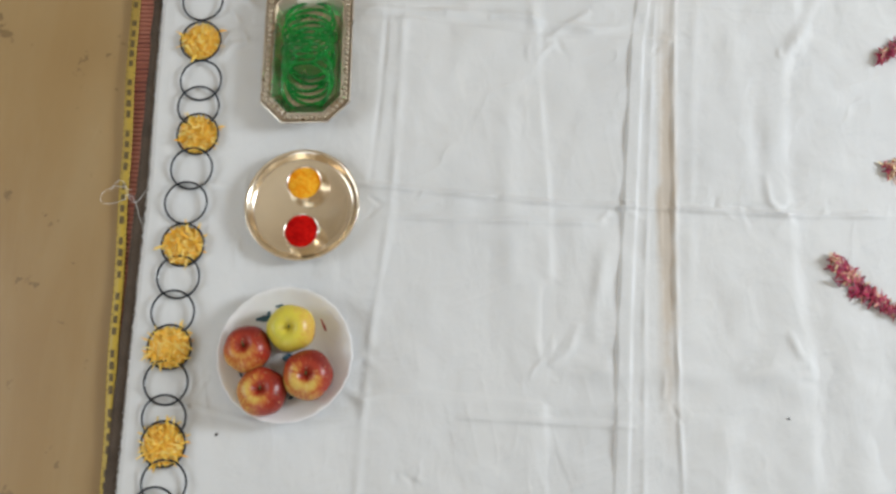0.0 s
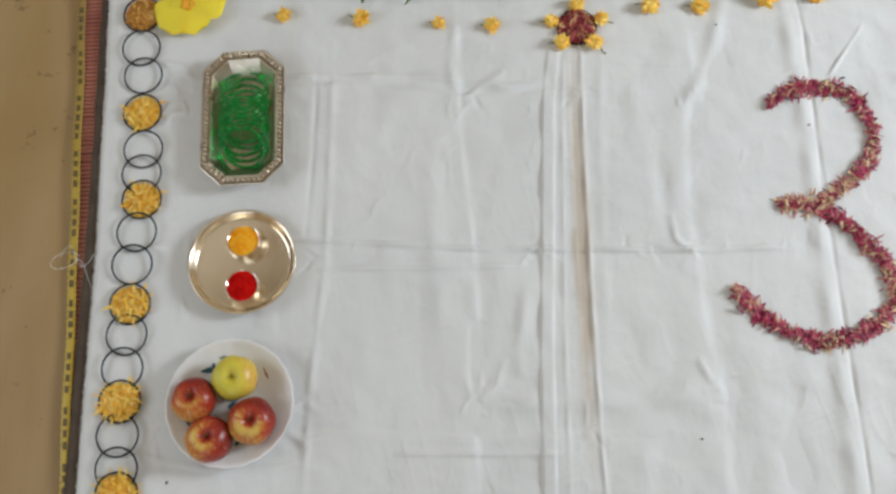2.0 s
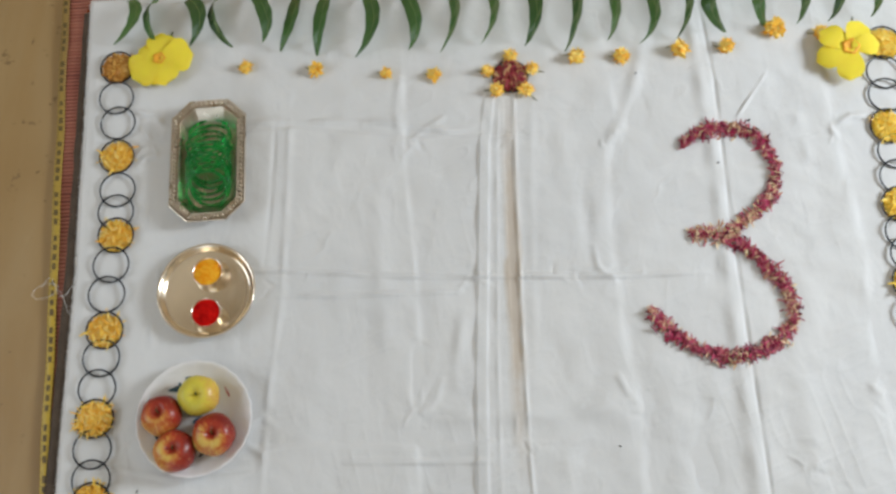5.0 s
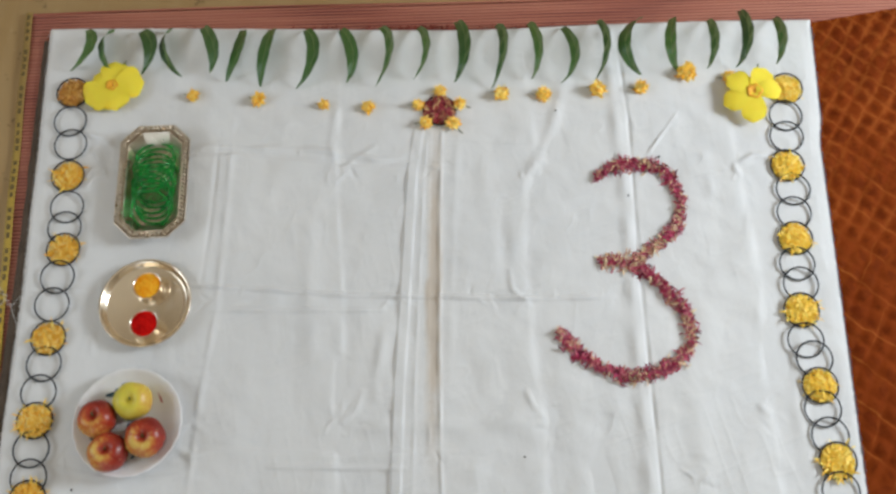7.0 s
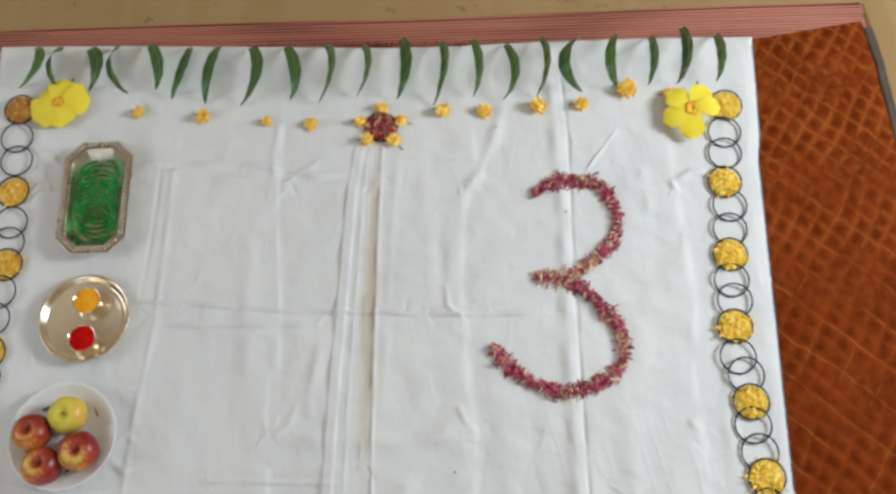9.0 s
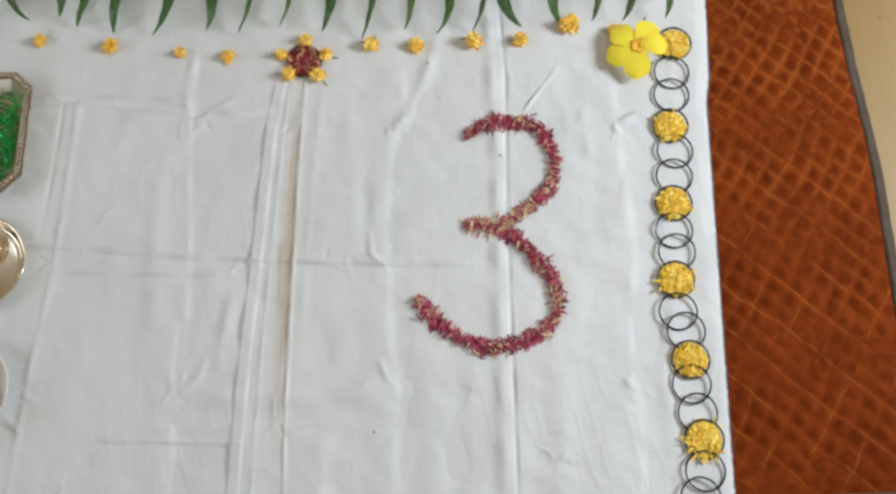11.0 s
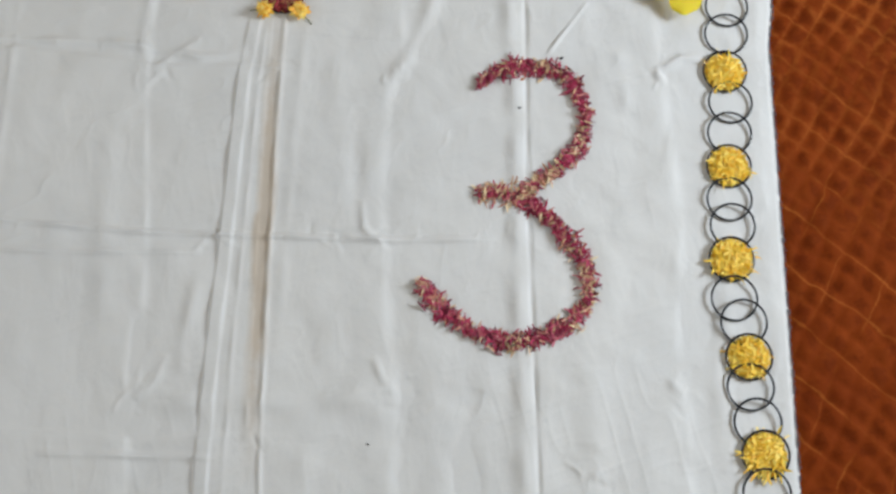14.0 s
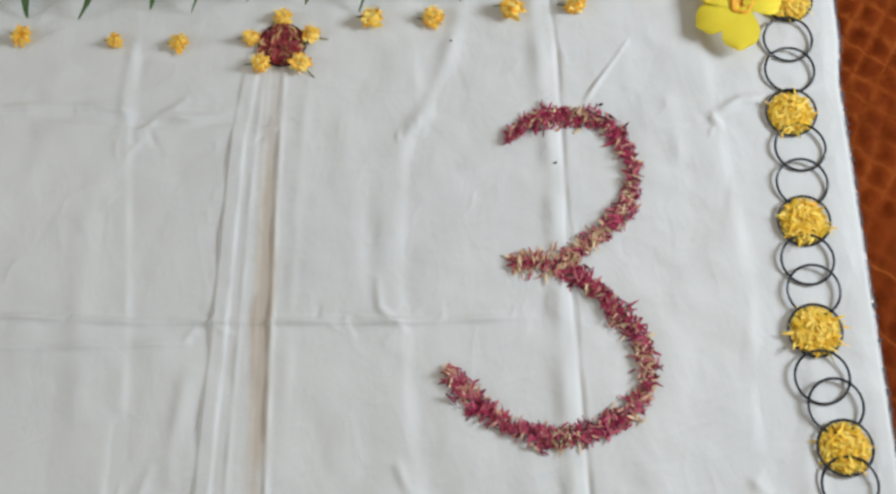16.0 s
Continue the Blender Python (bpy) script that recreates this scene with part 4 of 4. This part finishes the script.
# ---- the row of curled leaves ----
def mango_leaf(k, x0, y0, x1, y1, x2, y2, width, lean):
    n, m = 32, 9
    lift = 0.034 if x0 > -0.1 else 0.024
    x1, y1 = x1 - 0.40 * lift * x1, y1 - 0.42 * lift
    bow = (1.28 * (x1 - 0.5 * (x0 + x2)), y1 - 0.5 * (y0 + y2))
    chord = Vector((x2 - x0, y2 - y0)).normalized()
    across = Vector((-chord.y, chord.x))
    cx, cy = (x0 + x2) / 2, (y0 + y2) / 2
    grids = []
    le = radians(lean)
    for skin in (0.0, -0.0005):
        vs = []
        for i in range(n):
            s = i / (n - 1)
            curve = (4 * s * (1 - s)) ** 0.8
            bx = x0 + s * (x2 - x0) + curve * bow[0]
            by = y0 + s * (y2 - y0) + curve * bow[1]
            w = width * 0.68 * max(0.02, math.sin(math.pi * (0.10 + 0.89 * s)) ** 0.55) * (1.10 - 0.25 * s)
            for j in range(m):
                q = 2 * j / (m - 1) - 1
                fold = 0.16 * w * (abs(q) - 0.5) + 0.0006 * math.sin(s * 23 + 3 * q + k)
                off = q * w * math.cos(le) - fold * math.sin(le) + skin * math.sin(le)
                z = (q + 1) * w * math.sin(le) * 0.92 + fold * math.cos(le) * 0.5 + skin + 0.0026 + lift * (4 * s * (1 - s)) ** 0.75
                vs.append((bx + across.x * off - cx, by + across.y * off - cy, max(z, 0.0022 + skin)))
        grids.append((vs, grid_faces(n, m) if skin == 0.0 else [q[::-1] for q in grid_faces(n, m)]))
    leaf = thing("mango_leaf", "long narrow green mango leaf, curled and standing on its edge" if width < 0.0225 else "long broad green mango leaf, curled, with a pale midrib", "leaf", "leaves along the top edge", at=pose(cx, cy, cloth_z(cx, cy, 0.02) - 0.002))
    blade = part("blade", mesh_of("blade", *grids[0], M_LEAF), leaf)
    part("underside", mesh_of("underside", *grids[1], M_LEAF_BACK), blade, "paler dull underside of the leaf")
    mid = [Vector(grids[0][0][i * m + m // 2]) + Vector((across.x * 0.0, 0, 0.0003)) for i in range(n)]
    part("midrib", mesh_of("midrib", *tube(mid, 0.0006, 5, 0.6), M_RIB), blade, "pale green midrib")


# top, belly and tip of each leaf; its width and lean
mango_leaf(0, -0.637, 0.494, -0.628, 0.450, -0.658, 0.408, 0.027, 34)
mango_leaf(1, -0.586, 0.489, -0.597, 0.452, -0.580, 0.4, 0.021, 50)
mango_leaf(2, -0.534, 0.490, -0.513, 0.446, -0.524, 0.400, 0.028, 34)
mango_leaf(3, -0.478, 0.492, -0.481, 0.443, -0.450, 0.394, 0.019, 52)
mango_leaf(4, -0.418, 0.496, -0.394, 0.438, -0.398, 0.401, 0.027, 44)
mango_leaf(5, -0.343, 0.492, -0.350, 0.434, -0.367, 0.384, 0.024, 38)
mango_leaf(6, -0.287, 0.495, -0.297, 0.440, -0.303, 0.374, 0.025, 36)
mango_leaf(7, -0.226, 0.491, -0.212, 0.428, -0.236, 0.369, 0.026, 40)
mango_leaf(8, -0.16, 0.492, -0.138, 0.429, -0.145, 0.38, 0.023, 40)
mango_leaf(9, -0.086, 0.493, -0.07, 0.436, -0.092, 0.37, 0.021, 55)
mango_leaf(10, -0.015, 0.492, -0.002, 0.435, -0.023, 0.384, 0.02, 58)
mango_leaf(11, 0.057, 0.506, 0.069, 0.435, 0.052, 0.378, 0.023, 45)
mango_leaf(12, 0.129, 0.497, 0.14, 0.441, 0.12, 0.365, 0.02, 55)
mango_leaf(13, 0.19, 0.502, 0.205, 0.437, 0.193, 0.384, 0.0181, 53)
mango_leaf(14, 0.252, 0.492, 0.269, 0.423, 0.246, 0.376, 0.0181, 51)
mango_leaf(15, 0.318, 0.504, 0.329, 0.44, 0.308, 0.38, 0.0155, 58)
mango_leaf(16, 0.396, 0.507, 0.371, 0.446, 0.391, 0.39, 0.023, 48)
mango_leaf(17, 0.458, 0.51, 0.451, 0.446, 0.457, 0.399, 0.0189, 47)
mango_leaf(18, 0.522, 0.504, 0.527, 0.445, 0.512, 0.402, 0.0163, 55)
mango_leaf(19, 0.582, 0.523, 0.586, 0.452, 0.565, 0.404, 0.0189, 51)
mango_leaf(20, 0.643, 0.506, 0.65, 0.451, 0.638, 0.41, 0.0172, 58)

# ---- two yellow trumpet flowers ----


def trumpet_flower(label, at, turns, sizes, seed, broad, mouth=1.0):
    fl = thing("trumpet_flower", label, "flower", "yellow trumpet flowers", at=at)
    for k, (turn, size) in enumerate(zip(turns, sizes)):
        n, m = 14, 11
        vs = []
        for skin in (0.0, -0.0006):
            for i in range(n):
                s = i / (n - 1)
                w = size * (0.15 + broad[k] * math.sin(math.pi * min(1.0, s * 0.985) ** 1.6) ** 0.62)
                if i == n - 1:
                    w = size * 0.12
                for j in range(m):
                    q = 2 * j / (m - 1) - 1
                    rr = size * (0.06 + 0.94 * s) * (1 - 0.07 * q * q * s)
                    z = 0.017 + 0.005 * math.sin(s * 2.2) - 0.010 * s * s + 0.0014 * q + 0.0008 * math.sin(3 * q + k + seed) * s + skin + 0.0006 * k
                    vs.append((rr, q * w, max(0.003, z)))
        f = grid_faces(n, m) + [tuple(reversed(q)) for q in grid_faces(n, m, base=n * m)]
        part("petal", mesh_of("petal", vs, f, M_ALLA), fl, at=pose(0, 0, 0, 0, 0, turn))
    part("throat", mesh_of("throat", *lathe([(0.0002, 0.0165), (0.003 * mouth, 0.0176), (0.0072 * mouth, 0.0204), (0.0105 * mouth, 0.0220), (0.0092 * mouth, 0.018), (0.004, 0.004), (0.0032, -0.007)], 20, lambda a, r, z: 1 + 0.10 * math.cos(5 * a)), M_THROAT), fl, "amber flower throat")
    part("stalk", mesh_of("stalk", *tube([(0.004, 0.02, 0.008), (0.010, 0.046, 0.006), (0.014, 0.060, 0.005)], 0.0022, 8, 0.4), M_STEM), fl, "short green stalk")
    return fl


trumpet_flower("bright yellow trumpet flower with broad overlapping petals, beside the bangle chain", pose(-0.571, 0.368, 0.001), (92, 148, 215, 284, 10), (0.055, 0.046, 0.057, 0.050, 0.057), 1, (0.30, 0.32, 0.46, 0.44, 0.42))
trumpet_flower("bright yellow five-petalled trumpet flower with separate rounded petals", pose(0.586, 0.341, 0.011, 4, -5), (62, 140, 202, 264, 4), (0.054, 0.056, 0.058, 0.058, 0.048), 5, (0.23, 0.24, 0.22, 0.23, 0.24), 1.3)

# ---- the silver tray with green bangles ----


def octagon(hx, hy, cut, z):
    return [(hx - cut, -hy, z), (hx, -hy + cut, z), (hx, hy - cut, z), (hx - cut, hy, z), (-hx + cut, hy, z), (-hx, hy - cut, z), (-hx, -hy + cut, z), (-hx + cut, -hy, z)]


TRAY_AT = pose(-0.4728, 0.1735, 0.0032, 0, 0, 2.4)
tray = thing("silver_tray", "worn silver eight-sided tray with a beaded rim, on the cloth", "tray", at=TRAY_AT)
rings = [octagon(0.030, 0.070, 0.012, 0.0), octagon(0.038, 0.079, 0.018, 0.001), octagon(0.0560, 0.1020, 0.0275, 0.0205), octagon(0.0615, 0.1080, 0.0300, 0.0220), octagon(0.0618, 0.1083, 0.0302, 0.0237),
         octagon(0.0605, 0.1070, 0.0296, 0.0247), octagon(0.0572, 0.1037, 0.0284, 0.0211), octagon(0.0515, 0.0980, 0.0258, 0.0211), octagon(0.0478, 0.0942, 0.0238, 0.0241), octagon(0.0465, 0.0928, 0.0232, 0.0225),
         octagon(0.0395, 0.0770, 0.0185, 0.0050), octagon(0.0380, 0.0752, 0.0178, 0.0032), octagon(0.010, 0.050, 0.004, 0.0028)]
tv = [p for ring in rings for p in ring]
tf = []
for i in range(len(rings) - 1):
    for j in range(8):
        tf.append((i * 8 + j, i * 8 + (j + 1) % 8, (i + 1) * 8 + (j + 1) % 8, (i + 1) * 8 + j))
tf += [tuple(range(8))[::-1], tuple((len(rings) - 1) * 8 + j for j in range(8))]
body = part("body", mesh_of("body", tv, tf, M_SILVER, False), tray)
ball = bmesh.new()
bmesh.ops.create_icosphere(ball, subdivisions=2, radius=0.0030)
BEAD = bpy.data.meshes.new("bead")
ball.to_mesh(BEAD)
ball.free()
BEAD.materials.append(M_SILVER)
BEAD.polygons.foreach_set("use_smooth", [True] * len(BEAD.polygons))
path = octagon(0.0545, 0.1010, 0.0272, 0.0246)
for a, b in zip(path, path[1:] + path[:1]):
    n = max(2, round(math.dist(a, b) / 0.0074))
    for k in range(n):
        s = k / n
        part("bead", BEAD, body, at=pose(a[0] + s * (b[0] - a[0]), a[1] + s * (b[1] - a[1]), a[2]))

GREEN = mesh_of("green_bangle", *torus(0.0330, 0.0022, 72, 10), M_GREEN)
for k in range(12):
    north = k < 6
    y = 0.050 - 0.0095 * k if north else -0.004 - 0.0098 * (k - 6)
    tilt = -(22 + 1.2 * k) if north else 22 + 1.0 * (11 - k)
    x = 0.003 * math.sin(k * 2.1) - 0.001 + 0.002 * (k > 5)
    z = 0.0052 + 0.0330 * math.sin(radians(abs(tilt))) * 0.98
    thing("green_bangle", "clear green glass bangle in the silver tray", "bangle", "green bangles in the tray", data=GREEN,
          at=TRAY_AT @ Matrix.Translation((x, y, z)) @ Euler((radians(tilt), radians(3 * math.sin(k)), 0)).to_matrix().to_4x4())

# ---- the steel plate with two cups of powder ----
PLATE_AT = pose(-0.4635, -0.047, 0.0032)
plate = thing("steel_plate", "round polished steel plate with an upright rim, on the cloth", "plate", at=PLATE_AT)
prof = [(0.0002, 0.0), (0.064, 0.0), (0.0705, 0.0022), (0.0745, 0.0115), (0.0768, 0.0128), (0.0775, 0.0140), (0.0765, 0.0148), (0.0745, 0.0138), (0.0722, 0.0122), (0.0690, 0.0036), (0.0650, 0.0016), (0.0618, 0.0022), (0.0600, 0.0014), (0.0002, 0.0013)]
part("dish", mesh_of("dish", *lathe(prof, 112), M_STEEL), plate)


def powder_cup(x, y, material, name, label, seed):
    cup = thing("small_cup", "small polished steel cup standing on the plate", "cup", "powder cups", at=PLATE_AT @ pose(x, y, 0.0016))
    prof = [(0.0002, 0.0), (0.0125, 0.0), (0.0135, 0.0012), (0.0195, 0.0110), (0.0222, 0.0205), (0.0236, 0.0236), (0.0240, 0.0244), (0.0232, 0.0247), (0.0214, 0.0208), (0.0185, 0.0115), (0.0125, 0.003), (0.0002, 0.0022)]
    prof = [(r, 0.72 * z) for r, z in prof]
    part("bowl", mesh_of("bowl", *lathe(prof, 56), M_STEEL), cup)
    rows, n = 12, 44
    vs = []
    for i in range(n):
        a = 2 * math.pi * i / n
        for j in range(rows):
            r = 0.0218 * max(j, 0.01) / (rows - 1)
            z = 0.0147 + 0.0042 * (1 - (j / (rows - 1)) ** 2) + (0.0016 * noise.noise((r * math.cos(a) * 150, r * math.sin(a) * 150, seed)) if j < rows - 1 else 0)
            vs.append((r * math.cos(a), r * math.sin(a), z))
    thing(name, label, "powder", kind="stuff", data=mesh_of(name, vs, grid_faces(n, rows, True), material), at=PLATE_AT @ pose(x, y, 0.0016))


powder_cup(0.0015, 0.0290, M_TURMERIC, "turmeric_powder", "heaped orange turmeric powder in a steel cup", 1)
powder_cup(0.0035, -0.0375, M_KUMKUM, "vermilion_powder", "heaped deep red vermilion powder in a steel cup", 6)

# ---- the white bowl of apples ----
BOWL_AT = pose(-0.4660, -0.2490, 0.0032)
bowl = thing("plastic_bowl", "shallow white plastic bowl with a printed flower pattern", "bowl", at=BOWL_AT)
prof = [(0.0002, 0.0), (0.050, 0.0), (0.056, 0.002), (0.072, 0.011), (0.0815, 0.023), (0.0862, 0.0285), (0.0874, 0.0296), (0.0870, 0.0304), (0.0850, 0.0298), (0.0805, 0.0238), (0.0705, 0.0125), (0.0555, 0.0036), (0.049, 0.0020), (0.0002, 0.0018)]
prof = [(r, z if z < 0.004 else 0.004 + 0.72 * (z - 0.004)) for r, z in prof]
part("shell", mesh_of("shell", *lathe(prof, 96, lambda a, r, z: 1 + (0.006 * math.cos(24 * a) if r > 0.08 else 0)), M_PLASTIC), bowl)


def print_leaf(x, y, turn, ln, wd, material):
    vs, n = [(0, 0, 0)], 18
    for k in range(n):
        a = 2 * math.pi * k / n
        vs.append((ln * 0.5 * math.cos(a), wd * 0.5 * math.sin(a) * (1 + 0.3 * math.cos(3 * a)), 0))
    me = mesh_of("printed_leaf", vs, [(0, 1 + k, 1 + (k + 1) % n) for k in range(n)], material)
    r = math.hypot(x, y)
    z = float(np.interp(r, [0, 0.049, 0.0555, 0.0705], [0.0018, 0.0020, 0.0036, 0.0101])) + 0.0009
    lean = 0 if r < 0.049 else 14 if r < 0.0555 else 31
    head = math.degrees(math.atan2(y, x))
    part("printed_leaf", me, bowl, "printed leaf", at=Matrix.Translation((x, y, z)) @ pose(0, 0, 0, 0, 0, head) @ pose(0, 0, 0, 0, -lean, 0) @ pose(0, 0, 0, 0, 0, turn))


for x, y, turn, ln, wd, mt in [(-0.037, 0.047, 60, 0.018, 0.008, M_BLUE), (-0.029, 0.050, -30, 0.016, 0.007, M_BLUE), (-0.015, 0.064, 80, 0.012, 0.005, M_BLUE), (0.044, 0.042, 70, 0.018, 0.003, M_PINKPRINT), (0.018, -0.045, 10, 0.018, 0.009, M_BLUE),
                               (0.026, -0.041, 70, 0.016, 0.007, M_BLUE), (0.011, -0.050, -50, 0.014, 0.006, M_BLUE), (-0.052, -0.030, 20, 0.014, 0.008, M_PINKPRINT), (-0.058, -0.024, 80, 0.012, 0.006, M_BLUE), (0.004, -0.002, 30, 0.022, 0.010, M_BLUE), (0.000, 0.008, 100, 0.016, 0.008, M_BLUE)]:
    print_leaf(x, y, turn, ln, wd, mt)


def apple(x, y, z, r, material, label, turn, lean):
    ob = thing("apple", label, "fruit", "apples in the bowl", at=BOWL_AT @ pose(x, y, z, lean, -lean * 0.6, turn))
    prof = []
    for k in range(26):
        a = -math.pi / 2 + math.pi * k / 25
        q = math.cos(a) ** 0.86 if 0 < k < 25 else 0.0
        rr = r * q * (1.0 + 0.05 * math.sin(a))
        zz = r * 0.90 * math.sin(a)
        dip = 0.42 * r * math.exp(-(q / 0.28) ** 2)
        prof.append((max(rr, 0.00015), zz - dip if a > 0 else zz + dip * 0.6))
    zmin = min(p[1] for p in prof)
    prof = [(p, q - zmin) for p, q in prof]
    flesh = part("flesh", mesh_of("flesh", *lathe(prof, 48, lambda a, rr, zz: 1 + 0.022 * math.cos(5 * a + turn) * (rr / r) + 0.015 * math.cos(2 * a)), material), ob)
    top = prof[-1][1]
    part("stalk", mesh_of("stalk", *tube([(0, 0, top - 0.002), (0.001, 0.0, top + 0.006), (0.003, 0.001, top + 0.011)], 0.0012, 6), M_STEM), flesh, "short brown stalk")


apple(0.0085, 0.0345, 0.004, 0.0305, M_APPLE_Y, "yellow apple with a faint red blush, in the white bowl", 10, 5)
apple(-0.0440, 0.0005, 0.005, 0.0300, M_APPLE, "red apple with yellow streaks, in the white bowl", 70, -6)
apple(0.0325, -0.0235, 0.004, 0.0315, M_APPLE, "red apple with yellow streaks round the stalk", 62, 6)
apple(-0.0220, -0.0520, 0.005, 0.0310, M_APPLE, "red and yellow striped apple at the side of the bowl", 18, -4)

# ---- the tape measure along the mat ----
TAPE = [(-0.80, -0.662), (-0.43, -0.6895), (-0.315, -0.698), (-0.161, -0.7095), (0.002, -0.7215), (0.162, -0.734), (0.328, -0.747), (0.498, -0.7590), (0.56, -0.763)]
tape = thing("tape_measure", "yellow tailor's tape measure with black print, laid along the mat", "tape measure")


def tape_z(y):
    return FLOOR_Z + 0.0072 + 0.0012 * math.sin(y * 17)


tv = []
ys = [-0.78 + 0.0066 * k for k in range(202)]
for y in ys:
    x = along(TAPE, y) + 0.0008 * math.sin(y * 31)
    for s, dz in ((-0.0068, -0.0004), (-0.0066, 0.0), (0.0, 0.0004), (0.0066, 0.0), (0.0068, -0.0004)):
        tv.append((x + s, y, tape_z(y) + dz))
band = part("band", mesh_of("band", tv, grid_faces(len(ys), 5), M_TAPE), tape)
rng = random.Random(8)
ink = []


def ink_bar(s0, s1, y0, y1):
    vs = []
    for y in (y0, y1):
        x = along(TAPE, y) + 0.0008 * math.sin(y * 31)
        for s in (s0, s1):
            vs.append((x + s, y, tape_z(y) + 0.0010 - 0.0004 * abs(s) / 0.0066))
    ink.append((vs, [(0, 1, 3, 2)]))


y = 0.54
while y > -0.76:
    word = rng.choice((4, 4, 5))
    for k in range(word):
        long, half = rng.uniform(0.0088, 0.0112), rng.uniform(0.0026, 0.0034)
        ink_bar(-half, half, y, y - long)
        y -= 0.0158
    y -= 0.014
for k in range(125):
    yy = 0.55 - 0.01 * k
    ink_bar(-0.0064, -0.0045 if k % 5 else -0.0030, yy, yy - 0.0009)
    ink_bar(0.0048, 0.0064, yy, yy - 0.0009)
part("print", mesh_of("print", *joined(ink), M_INK, False), band, "black printed marks")

# ---- loose threads and crumbs ----
Z = -0.004
loose = thing("loose_thread", "tangle of loose white cotton thread beside the tape measure", "thread")
part("strand", mesh_of("strand", *tube([(-0.736 + 0.055 * s, -0.030 + 0.016 * math.sin(s * 7), Z + 0.004 * math.sin(s * 3)) for s in np.linspace(0, 1, 26)], 0.00030, 5), M_THREAD), loose)
part("strand", mesh_of("strand", *tube([(-0.726 + 0.022 * math.cos(s), -0.036 + 0.013 * math.sin(s * 1.1), Z + 0.0007 * s) for s in np.linspace(0.5, 5.6, 30)], 0.00030, 5), M_THREAD), loose)
part("strand", mesh_of("strand", *tube([(-0.715 + 0.036 * s, -0.036 - 0.034 * s + 0.01 * math.sin(s * 5), Z + 0.007 * s) for s in np.linspace(0, 1, 16)], 0.00030, 5), M_THREAD), loose)

for x, y, s, turn in [(0.354, 0.150, 0.0034, 20), (0.256, -0.447, 0.003, 70), (0.234, 0.317, 0.003, 50), (-0.55, -0.352, 0.0035, 60), (0.165, -0.30, 0.0028, 150), (0.412, 0.225, 0.0045, 30)]:
    cr = lathe([(0.0001, -0.5), (0.35, -0.42), (0.5, 0.0), (0.35, 0.42), (0.0001, 0.5)], 8)
    ob = thing("dark_crumb", "tiny dark speck lying on the white cloth", "crumb", "crumbs on the cloth",
               data=mesh_of("dark_crumb", [(a * s * 1.4, b * s * 0.8, c * s * 0.5) for a, b, c in cr[0]], cr[1], M_SPECK), at=pose(x, y, cloth_z(x, y) + s * 0.25, 0, 0, turn))
